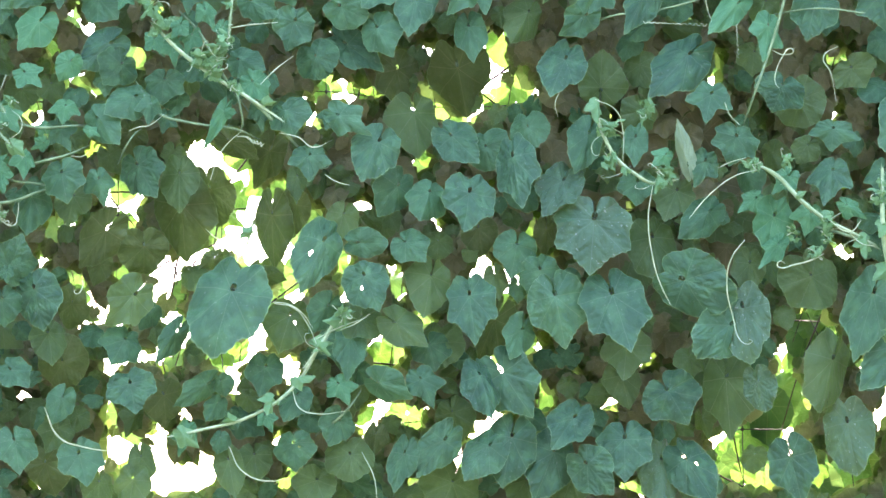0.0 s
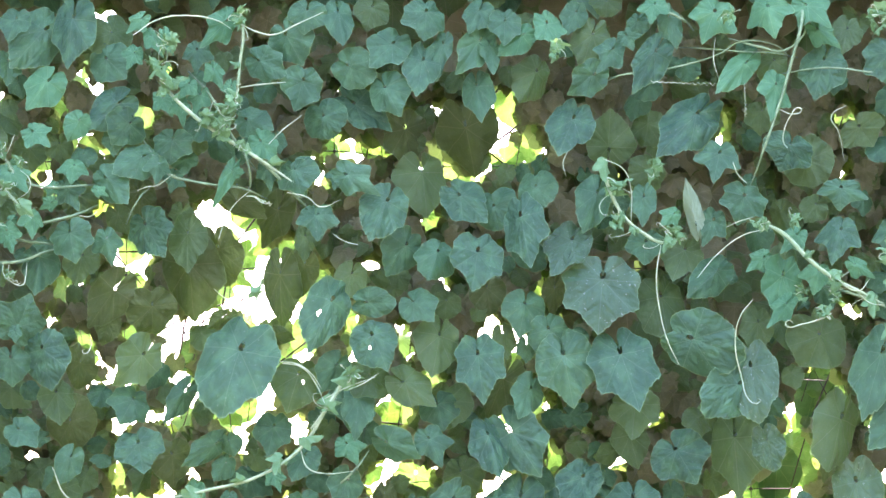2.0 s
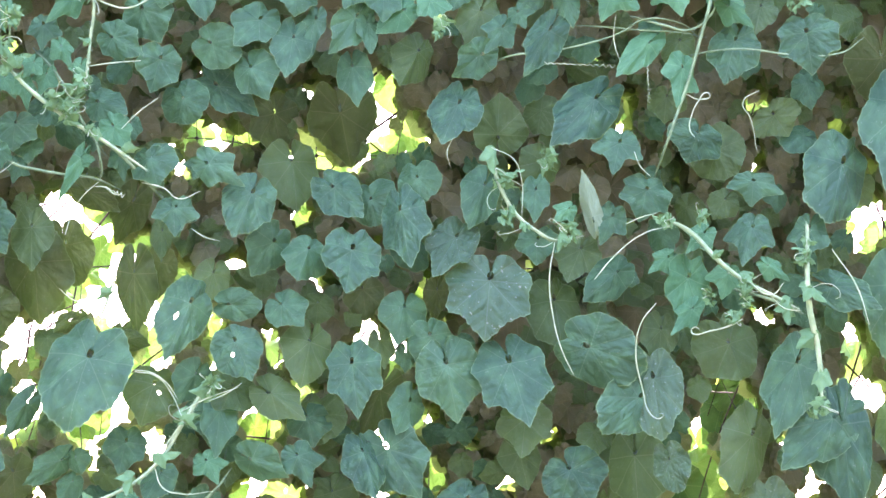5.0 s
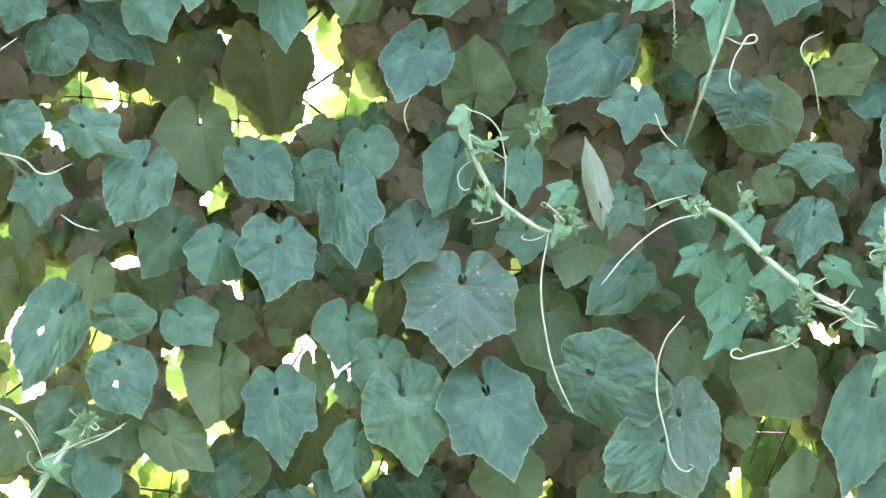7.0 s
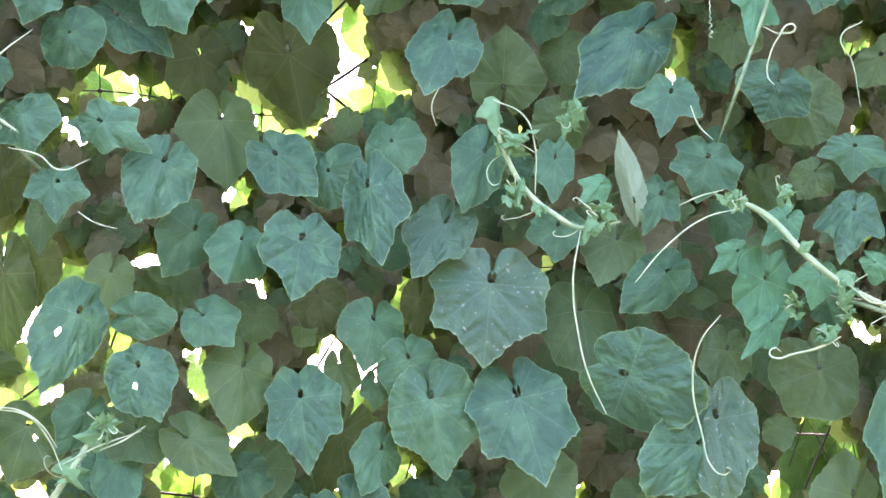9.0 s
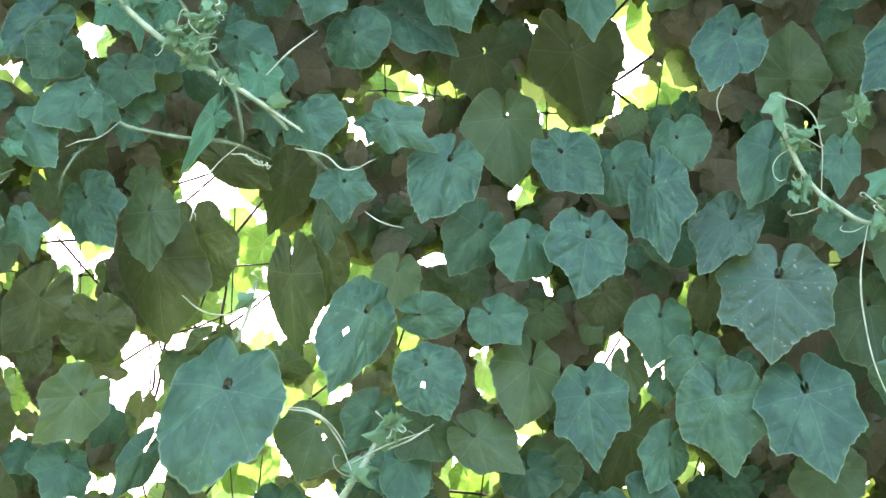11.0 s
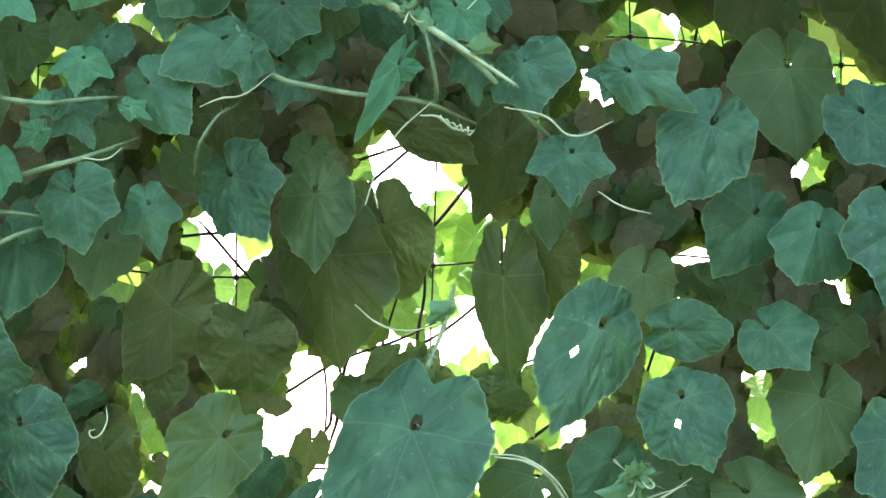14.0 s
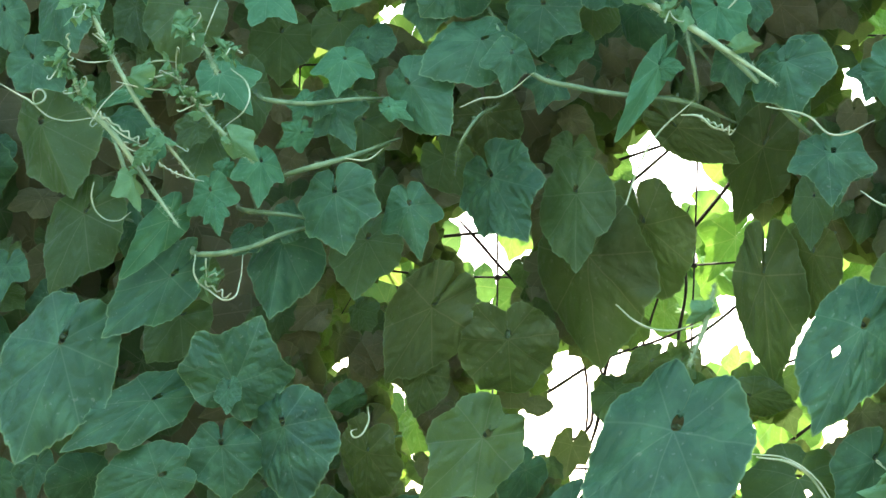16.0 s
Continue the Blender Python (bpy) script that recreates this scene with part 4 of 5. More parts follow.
leaf(-0.496, -0.010, 2.374, 0.052, 0.077, 28, "h")
leaf(-0.471, -0.030, 2.299, 0.050, 0.069, -17, "a")
leaf(-0.464, -0.020, 2.413, 0.037, 0.068, -7, "a")
leaf(-0.557, -0.020, 2.239, 0.042, 0.055, 62, "h")
leaf(-0.664, -0.040, 2.261, 0.038, 0.037, 7, "yt")
leaf(-0.628, 0.000, 2.234, 0.031, 0.056, -25, "h")
leaf(-0.414, -0.020, 2.409, 0.053, 0.052, 5, "h")
leaf(-0.340, -0.030, 2.289, 0.049, 0.070, 32, "a")
leaf(-0.193, 0.000, 2.295, 0.056, 0.056, 9, "h")
leaf(-0.329, -0.020, 2.360, 0.053, 0.069, -36, "a")
leaf(-0.280, -0.030, 2.332, 0.059, 0.062, -13, "h")
leaf(-0.275, -0.030, 2.410, 0.044, 0.075, -8, "a")
leaf(-0.396, -0.010, 2.326, 0.047, 0.070, 61, "r")
leaf(-0.248, -0.020, 2.360, 0.060, 0.036, -9, "n")
leaf(-0.190, -0.020, 2.365, 0.068, 0.056, -39, "h")
leaf(-0.172, -0.020, 2.356, 0.044, 0.036, -2, "n")
leaf(-0.150, -0.030, 2.396, 0.040, 0.057, -7, "h")
leaf(-0.123, -0.030, 2.374, 0.050, 0.045, -49, "yh")
leaf(-0.190, -0.020, 2.415, 0.040, 0.050, -20, "h")
leaf(-0.082, -0.030, 2.392, 0.052, 0.056, 15, "yt")
leaf(-0.097, 0.010, 2.320, 0.057, 0.070, -35, "mh")
leaf(-0.010, -0.030, 2.311, 0.053, 0.056, -54, "h")
leaf(-0.007, 0.010, 2.380, 0.059, 0.065, -18, "mh")
leaf(0.022, -0.020, 2.353, 0.045, 0.056, -33, "t")
leaf(0.089, -0.030, 2.348, 0.075, 0.058, -28, "h")
leaf(0.113, -0.020, 2.404, 0.050, 0.041, 12, "h")
leaf(0.088, -0.040, 2.423, 0.033, 0.052, -8, "yt")
leaf(0.183, -0.040, 2.411, 0.053, 0.087, -20, "yt")
leaf(0.269, -0.040, 2.420, 0.049, 0.083, 16, "yt")
leaf(0.332, -0.040, 2.423, 0.049, 0.069, 41, "yt")
leaf(0.403, 0.010, 2.392, 0.043, 0.056, -13, "mh")
leaf(0.351, -0.030, 2.386, 0.045, 0.047, 47, "yt")
leaf(0.361, -0.020, 2.337, 0.062, 0.076, -13, "h")
leaf(0.233, -0.030, 2.331, 0.070, 0.047, -40, "yh")
leaf(0.281, -0.040, 2.294, 0.056, 0.065, -19, "yt")
leaf(0.282, 0.000, 2.339, 0.042, 0.056, -26, "mh")
leaf(0.046, -0.010, 2.377, 0.026, 0.047, 25, "t")
leaf(0.064, -0.010, 2.400, 0.029, 0.038, -9, "h")
leaf(0.017, 0.020, 2.436, 0.024, 0.056, 0, "mh")
leaf(-0.359, 0.020, 2.424, 0.038, 0.063, -14, "mh")
leaf(-0.034, 0.010, 2.416, 0.039, 0.045, -21, "h")
leaf(-0.727, -0.040, 2.395, 0.032, 0.036, -44, "yt")
leaf(-0.709, -0.040, 2.368, 0.038, 0.032, 21, "yt")
leaf(-0.687, -0.050, 2.367, 0.034, 0.030, 23, "yt")
leaf(-0.736, -0.040, 2.341, 0.030, 0.039, -26, "yt")
leaf(-0.651, -0.040, 2.292, 0.026, 0.039, -30, "yt")
leaf(-0.691, -0.030, 2.271, 0.034, 0.045, 23, "yt")
leaf(-0.611, -0.040, 2.315, 0.034, 0.039, 23, "yt")
leaf(-0.633, -0.030, 2.276, 0.033, 0.041, -16, "yt")
leaf(-0.584, -0.040, 2.288, 0.028, 0.032, -18, "yt")
leaf(-0.824, -0.020, 2.235, 0.036, 0.045, -29, "yh")
leaf(-0.924, -0.020, 2.396, 0.037, 0.054, -13, "h")
leaf(-0.895, -0.020, 2.217, 0.035, 0.054, 40, "yt")
leaf(-0.930, -0.030, 2.153, 0.042, 0.053, 32, "yt")
leaf(-0.841, -0.020, 2.128, 0.040, 0.053, 27, "t")
leaf(0.464, -0.030, 2.349, 0.058, 0.098, 8, "a")
leaf(0.517, -0.020, 2.159, 0.092, 0.106, -21, "r")
leaf(0.614, 0.000, 2.248, 0.137, 0.124, -12, "h")
leaf(0.466, -0.030, 2.064, 0.054, 0.063, -8, "t")
leaf(0.501, -0.030, 1.981, 0.069, 0.063, 57, "h")
leaf(0.605, 0.010, 1.985, 0.125, 0.116, -3, "h")
leaf(0.501, -0.020, 1.791, 0.108, 0.097, -46, "h")
leaf(0.514, -0.020, 1.782, 0.133, 0.097, 7, "h")
leaf(0.389, 0.020, 1.766, 0.089, 0.080, -19, "mr")
leaf(0.262, -0.040, 1.729, 0.050, 0.055, 17, "wr")
leaf(0.600, 0.020, 1.793, 0.072, 0.063, -4, "mh")
leaf(0.590, 0.060, 2.326, 0.084, 0.108, 12, "dh")
leaf(0.449, -0.020, 1.869, 0.106, 0.084, -17, "h")
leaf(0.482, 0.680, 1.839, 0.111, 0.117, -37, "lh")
leaf(0.547, 0.030, 2.136, 0.039, 0.053, 26, "mh")
leaf(0.387, 0.030, 2.064, 0.038, 0.053, -45, "mh")
leaf(-0.858, 0.020, 1.807, 0.050, 0.059, 5, "mh")
leaf(-0.915, 0.000, 1.748, 0.039, 0.055, 37, "h")
leaf(-0.837, 0.050, 1.763, 0.048, 0.083, 11, "dh")
leaf(-0.728, -0.010, 1.726, 0.047, 0.084, 11, "a")
leaf(-0.835, 0.000, 1.704, 0.046, 0.050, -22, "h")
leaf(-0.909, -0.010, 1.637, 0.050, 0.073, 5, "h")
leaf(-0.808, 0.000, 1.615, 0.051, 0.077, 10, "a")
leaf(-0.608, -0.020, 1.725, 0.059, 0.041, -60, "h")
leaf(-0.586, -0.020, 1.730, 0.026, 0.038, 20, "h")
leaf(-0.639, -0.020, 1.650, 0.041, 0.046, -19, "yt")
leaf(-0.586, -0.010, 1.641, 0.026, 0.036, -10, "h")
leaf(-0.573, 0.000, 1.606, 0.058, 0.051, 9, "mh")
leaf(-0.591, -0.010, 1.695, 0.033, 0.041, -33, "h")
leaf(-0.515, 0.010, 1.753, 0.047, 0.064, -11, "h")
leaf(-0.515, -0.030, 1.676, 0.029, 0.037, 18, "yt")
leaf(-0.466, -0.010, 1.708, 0.043, 0.051, -18, "h")
leaf(-0.471, -0.020, 1.632, 0.043, 0.069, 6, "ho")
leaf(-0.532, 0.030, 1.615, 0.041, 0.064, 6, "mh")
leaf(-0.711, 0.030, 1.611, 0.048, 0.046, 6, "mh")
leaf(-0.863, 0.060, 1.602, 0.056, 0.082, 9, "dh")
leaf(-0.724, 0.020, 1.575, 0.046, 0.060, -5, "mr")
leaf(-0.777, 0.020, 1.571, 0.042, 0.055, -6, "mr")
leaf(-0.676, 0.060, 1.710, 0.053, 0.072, 10, "dh")
leaf(-0.381, 0.000, 1.798, 0.069, 0.055, -7, "h")
leaf(-0.400, -0.030, 1.725, 0.035, 0.056, 23, "yt")
leaf(-0.399, -0.010, 1.668, 0.043, 0.060, -24, "h")
leaf(-0.336, -0.030, 1.727, 0.055, 0.055, 68, "a")
leaf(-0.270, -0.020, 1.733, 0.047, 0.071, 22, "t")
leaf(-0.177, -0.030, 1.739, 0.066, 0.069, 5, "h")
leaf(-0.141, -0.020, 1.744, 0.082, 0.100, 34, "a")
leaf(-0.255, 0.020, 1.790, 0.042, 0.069, 12, "h")
leaf(-0.030, -0.030, 1.672, 0.061, 0.071, -31, "h")
leaf(-0.127, -0.020, 1.641, 0.079, 0.091, -10, "h")
leaf(-0.164, -0.030, 1.628, 0.063, 0.069, -30, "h")
leaf(-0.234, -0.010, 1.637, 0.072, 0.064, -36, "h")
leaf(-0.297, -0.020, 1.615, 0.062, 0.048, -12, "h")
leaf(-0.381, 0.010, 1.615, 0.038, 0.082, 7, "mr")
leaf(-0.340, 0.020, 1.647, 0.037, 0.041, -7, "dh")
leaf(-0.060, -0.010, 1.619, 0.080, 0.091, -23, "h")
leaf(-0.009, -0.040, 1.599, 0.061, 0.077, 42, "h")
leaf(0.051, -0.030, 1.639, 0.062, 0.094, 1, "a")
leaf(-0.217, 0.050, 1.683, 0.049, 0.065, 16, "mh")
leaf(-0.219, 0.020, 1.571, 0.046, 0.100, -23, "mr")
leaf(0.120, -0.030, 1.715, 0.059, 0.104, 31, "a")
leaf(0.059, 0.010, 1.790, 0.057, 0.083, -5, "mh")
leaf(0.051, 0.020, 1.741, 0.055, 0.065, 14, "mh")
leaf(0.220, 0.030, 1.737, 0.096, 0.090, 5, "mh")
leaf(0.151, -0.010, 1.606, 0.078, 0.082, 28, "ho")
leaf(0.113, 0.010, 1.606, 0.069, 0.078, -4, "wr")
leaf(0.267, 0.050, 1.616, 0.029, 0.044, 0, "mr")
leaf(0.319, 0.000, 1.611, 0.076, 0.083, 13, "a")
leaf(0.411, 0.010, 1.665, 0.080, 0.083, 13, "wr")
leaf(0.368, 0.020, 1.696, 0.033, 0.027, -16, "dh")
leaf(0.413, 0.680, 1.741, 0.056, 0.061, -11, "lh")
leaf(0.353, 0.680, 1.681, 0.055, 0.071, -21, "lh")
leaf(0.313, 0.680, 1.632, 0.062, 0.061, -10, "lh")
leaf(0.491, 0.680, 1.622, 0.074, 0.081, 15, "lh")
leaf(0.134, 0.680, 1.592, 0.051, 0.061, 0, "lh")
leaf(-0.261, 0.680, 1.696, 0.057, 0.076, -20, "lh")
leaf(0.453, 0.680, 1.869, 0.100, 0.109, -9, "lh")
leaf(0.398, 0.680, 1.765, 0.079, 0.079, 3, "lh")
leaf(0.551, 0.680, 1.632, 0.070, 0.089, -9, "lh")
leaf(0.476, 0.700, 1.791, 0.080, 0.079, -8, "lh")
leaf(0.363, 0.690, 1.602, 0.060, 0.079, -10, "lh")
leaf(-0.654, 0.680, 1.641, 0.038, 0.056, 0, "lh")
leaf(-0.102, 0.020, 1.575, 0.052, 0.072, -31, "mh")
leaf(-0.030, 0.020, 1.575, 0.048, 0.072, -22, "mh")
leaf(-0.434, 0.030, 1.575, 0.048, 0.072, -22, "mh")

# shoots, stems and tendrils
stem("shoot", 0.0034, (0.001, -0.077, 2.173), (0.004, -0.077, 2.148), (0.016, -0.077, 2.113), (0.037, -0.076, 2.078), (0.068, -0.082, 2.052), (0.091, -0.075, 2.041), (0.111, -0.067, 2.043), (0.132, -0.076, 2.047))
stem("tendril", 0.0010, (0.001, -0.081, 2.172), (0.032, -0.090, 2.155), (0.044, -0.082, 2.128), (0.045, -0.081, 2.072))
stem("tendril", 0.0012, (0.092, -0.082, 2.038), (0.084, -0.085, 1.985), (0.089, -0.085, 1.933), (0.101, -0.083, 1.886), (0.119, -0.079, 1.849))
stem("tendril", 0.0011, (0.236, -0.091, 1.951), (0.215, -0.091, 1.923), (0.208, -0.081, 1.881), (0.218, -0.078, 1.829), (0.227, -0.085, 1.795), (0.237, -0.086, 1.787), (0.245, -0.081, 1.789), (0.245, -0.090, 1.793), (0.241, -0.089, 1.794))
stem("tendril", 0.0011, (0.148, -0.090, 1.984), (0.179, -0.084, 2.020), (0.220, -0.088, 2.051), (0.256, -0.089, 2.061))
stem("shoot", 0.0042, (0.247, -0.072, 2.075), (0.287, -0.068, 2.056), (0.327, -0.078, 2.014), (0.369, -0.072, 1.983), (0.404, -0.076, 1.965), (0.445, -0.069, 1.945))
stem("tendril", 0.0010, (0.194, -0.084, 2.064), (0.214, -0.089, 2.073), (0.239, -0.090, 2.080))
stem("tendril", 0.0014, (0.360, -0.093, 1.929), (0.343, -0.085, 1.920), (0.311, -0.087, 1.911), (0.291, -0.090, 1.907), (0.287, -0.087, 1.912), (0.291, -0.088, 1.917), (0.300, -0.081, 1.914))
stem("tendril", 0.0012, (0.280, -0.091, 2.250), (0.304, -0.077, 2.245), (0.315, -0.085, 2.250), (0.310, -0.083, 2.254), (0.298, -0.086, 2.241), (0.289, -0.080, 2.222), (0.287, -0.080, 2.199), (0.293, -0.084, 2.190))
stem("stem", 0.0027, (0.326, -0.055, 2.440), (0.321, -0.055, 2.396), (0.304, -0.055, 2.331), (0.293, -0.055, 2.291), (0.276, -0.055, 2.239), (0.259, -0.055, 2.191), (0.243, -0.055, 2.134))
stem("tendril", 0.0010, (-0.055, -0.087, 2.183), (-0.062, -0.081, 2.165), (-0.057, -0.078, 2.144))
stem("tendril", 0.0009, (0.386, -0.086, 2.258), (0.362, -0.089, 2.240), (0.373, -0.089, 2.216), (0.383, -0.082, 2.170))
stem("tendril", 0.0011, (0.206, -0.082, 2.168), (0.215, -0.078, 2.148), (0.230, -0.079, 2.133))
stem("tendril", 0.0014, (0.367, -0.089, 1.984), (0.402, -0.090, 1.964), (0.420, -0.089, 1.982))
stem("tendril", 0.0012, (0.402, -0.090, 1.961), (0.421, -0.082, 1.946), (0.445, -0.079, 1.942))
stem("shoot", 0.0058, (0.457, -0.069, 2.067), (0.458, -0.079, 1.950), (0.472, -0.069, 1.888), (0.477, -0.078, 1.798))
stem("stem", 0.0030, (0.363, -0.031, 1.980), (0.409, -0.026, 1.962), (0.465, -0.037, 1.944))
stem("tendril", 0.0014, (0.489, -0.092, 2.030), (0.527, -0.080, 1.977), (0.543, -0.088, 1.923))
stem("stem", 0.0025, (0.091, -0.032, 2.423), (0.127, -0.029, 2.405), (0.157, -0.027, 2.390))
stem("stem", 0.0021, (0.213, -0.038, 2.376), (0.257, -0.033, 2.357), (0.292, -0.031, 2.351), (0.323, -0.030, 2.372), (0.336, -0.035, 2.417))
stem("stem", 0.0017, (0.003, -0.020, 2.300), (0.035, -0.020, 2.312), (0.084, -0.020, 2.318), (0.145, -0.020, 2.331), (0.193, -0.020, 2.347), (0.228, -0.020, 2.367), (0.276, -0.020, 2.364), (0.316, -0.020, 2.347))
stem("stem", 0.0014, (0.119, -0.015, 2.365), (0.172, -0.015, 2.356), (0.224, -0.015, 2.352), (0.277, -0.015, 2.350), (0.325, -0.015, 2.349))
stem("stem", 0.0016, (0.287, -0.036, 2.318), (0.362, -0.034, 2.324), (0.451, -0.027, 2.317), (0.502, -0.036, 2.317), (0.557, -0.024, 2.350))
stem("tendril", 0.0008, (0.179, -0.087, 2.364), (0.177, -0.081, 2.330), (0.186, -0.081, 2.296))
stem("shoot", 0.0039, (-0.694, -0.070, 2.289), (-0.651, -0.079, 2.245), (-0.600, -0.071, 2.208), (-0.549, -0.068, 2.177), (-0.489, -0.072, 2.136))
stem("shoot", 0.0027, (-0.571, -0.074, 2.410), (-0.565, -0.081, 2.366), (-0.570, -0.075, 2.324), (-0.573, -0.077, 2.289), (-0.579, -0.072, 2.251))
stem("tendril", 0.0015, (-0.571, -0.082, 2.383), (-0.541, -0.084, 2.369), (-0.517, -0.090, 2.365), (-0.482, -0.083, 2.382), (-0.439, -0.083, 2.402))
stem("tendril", 0.0013, (-0.737, -0.090, 2.363), (-0.699, -0.079, 2.389), (-0.652, -0.083, 2.395), (-0.605, -0.091, 2.386), (-0.584, -0.078, 2.375))
stem("tendril", 0.0013, (-0.571, -0.091, 2.281), (-0.541, -0.088, 2.286), (-0.498, -0.081, 2.291))
stem("tendril", 0.0012, (-0.525, -0.083, 2.193), (-0.502, -0.084, 2.216), (-0.472, -0.083, 2.239))
stem("stem", 0.0021, (-0.713, -0.031, 2.389), (-0.687, -0.033, 2.354), (-0.695, -0.035, 2.293))
stem("stem", 0.0025, (-0.652, -0.037, 2.319), (-0.618, -0.027, 2.277), (-0.583, -0.026, 2.213), (-0.540, -0.029, 2.157))
stem("shoot", 0.0026, (-1.036, -0.071, 2.216), (-1.016, -0.077, 2.179), (-1.000, -0.079, 2.148), (-0.975, -0.077, 2.108), (-0.942, -0.069, 2.065))
stem("shoot", 0.0029, (-1.040, -0.082, 2.152), (-1.030, -0.075, 2.126), (-1.006, -0.079, 2.101), (-0.982, -0.071, 2.066), (-0.954, -0.077, 2.029))
stem("stem", 0.0020, (-1.034, -0.033, 2.127), (-1.011, -0.032, 2.091), (-1.000, -0.029, 2.059), (-0.994, -0.026, 2.030))
stem("shoot", 0.0020, (-0.950, -0.077, 2.188), (-0.936, -0.069, 2.169), (-0.923, -0.081, 2.147))
stem("shoot", 0.0023, (-0.959, -0.079, 2.150), (-0.940, -0.081, 2.125), (-0.918, -0.081, 2.100), (-0.897, -0.071, 2.079))
stem("stem", 0.0025, (-0.961, -0.026, 2.023), (-0.941, -0.035, 2.009), (-0.905, -0.035, 2.014), (-0.879, -0.031, 2.025), (-0.855, -0.026, 2.037))
stem("stem", 0.0022, (-0.926, -0.025, 2.055), (-0.907, -0.026, 2.044), (-0.879, -0.029, 2.041), (-0.851, -0.036, 2.038))
stem("stem", 0.0025, (-0.893, -0.032, 2.074), (-0.861, -0.035, 2.076), (-0.830, -0.030, 2.085), (-0.794, -0.029, 2.106))
stem("stem", 0.0022, (-0.911, -0.035, 2.143), (-0.884, -0.034, 2.130), (-0.860, -0.025, 2.129), (-0.829, -0.038, 2.130), (-0.800, -0.025, 2.139))
stem("tendril", 0.0009, (-1.099, -0.079, 2.142), (-1.076, -0.078, 2.129), (-1.063, -0.087, 2.124), (-1.059, -0.084, 2.131), (-1.066, -0.084, 2.135), (-1.069, -0.083, 2.128), (-1.064, -0.077, 2.119), (-1.046, -0.082, 2.111), (-1.020, -0.088, 2.112))
stem("tendril", 0.0008, (-0.922, -0.079, 2.207), (-0.927, -0.085, 2.191), (-0.933, -0.083, 2.177))
stem("tendril", 0.0008, (-1.035, -0.081, 2.159), (-1.021, -0.093, 2.155), (-1.006, -0.081, 2.158))
stem("tendril", 0.0008, (-1.003, -0.082, 2.141), (-0.978, -0.085, 2.135), (-0.949, -0.085, 2.133))
stem("tendril", 0.0009, (-0.938, -0.086, 2.005), (-0.937, -0.090, 1.987), (-0.927, -0.085, 1.977), (-0.908, -0.092, 1.970), (-0.903, -0.085, 1.983), (-0.901, -0.083, 2.005))
stem("tendril", 0.0008, (-1.019, -0.086, 2.062), (-1.021, -0.084, 2.049), (-1.015, -0.078, 2.036), (-1.003, -0.079, 2.032), (-0.988, -0.091, 2.038))
stem("tendril", 0.0008, (-0.913, -0.080, 2.151), (-0.899, -0.083, 2.138), (-0.898, -0.092, 2.119), (-0.915, -0.087, 2.105))
stem("tendril", 0.0008, (-0.967, -0.089, 2.076), (-0.949, -0.092, 2.066), (-0.932, -0.084, 2.062))
stem("tendril", 0.0009, (-1.015, -0.078, 2.115), (-0.997, -0.088, 2.099), (-0.981, -0.079, 2.091))
stem("tendril", 0.0009, (-0.983, -0.082, 2.153), (-0.968, -0.091, 2.156), (-0.956, -0.079, 2.156))
stem("stem", 0.0025, (-0.723, -0.028, 2.210), (-0.699, -0.023, 2.170), (-0.679, -0.027, 2.149), (-0.647, -0.026, 2.140), (-0.611, -0.033, 2.133), (-0.568, -0.025, 2.129), (-0.526, -0.023, 2.117))
stem("stem", 0.0027, (-0.577, -0.024, 2.204), (-0.545, -0.031, 2.178), (-0.515, -0.026, 2.152), (-0.479, -0.030, 2.114), (-0.457, -0.036, 2.097))
stem("stem", 0.0020, (-0.565, -0.037, 2.193), (-0.557, -0.037, 2.167), (-0.553, -0.035, 2.145), (-0.555, -0.035, 2.130))
stem("tendril", 0.0010, (-0.603, -0.085, 2.042), (-0.594, -0.082, 2.070), (-0.580, -0.084, 2.095), (-0.552, -0.086, 2.121))
stem("tendril", 0.0012, (-0.561, -0.083, 2.111), (-0.546, -0.088, 2.109), (-0.536, -0.086, 2.101), (-0.520, -0.081, 2.099))
stem("tendril", 0.0009, (-0.731, -0.087, 2.118), (-0.715, -0.090, 2.124), (-0.699, -0.079, 2.128), (-0.675, -0.081, 2.145))
stem("tendril", 0.0009, (-0.821, -0.087, 2.079), (-0.803, -0.087, 2.078), (-0.791, -0.085, 2.087))
stem("tendril", 0.0008, (-0.802, -0.083, 1.887), (-0.801, -0.089, 1.874), (-0.810, -0.093, 1.863), (-0.814, -0.090, 1.867), (-0.811, -0.080, 1.870))
stem("tendril", 0.0010, (-0.610, -0.091, 1.965), (-0.593, -0.086, 1.951), (-0.571, -0.090, 1.945), (-0.545, -0.090, 1.950))
stem("shoot", 0.0029, (-0.535, -0.080, 1.980), (-0.542, -0.077, 1.952), (-0.554, -0.080, 1.920))
stem("tendril", 0.0009, (-0.506, -0.093, 1.851), (-0.481, -0.091, 1.848), (-0.459, -0.090, 1.834), (-0.442, -0.085, 1.810))
stem("stem", 0.0015, (-0.713, -0.037, 2.132), (-0.731, -0.038, 2.106), (-0.749, -0.031, 2.076))
stem("shoot", 0.0036, (-0.388, -0.076, 1.843), (-0.411, -0.072, 1.815), (-0.428, -0.082, 1.788), (-0.457, -0.077, 1.748))
stem("tendril", 0.0012, (-0.503, -0.087, 1.849), (-0.474, -0.093, 1.843), (-0.452, -0.078, 1.820), (-0.437, -0.089, 1.787))
stem("tendril", 0.0012, (-0.399, -0.091, 1.808), (-0.376, -0.085, 1.818), (-0.353, -0.090, 1.833))
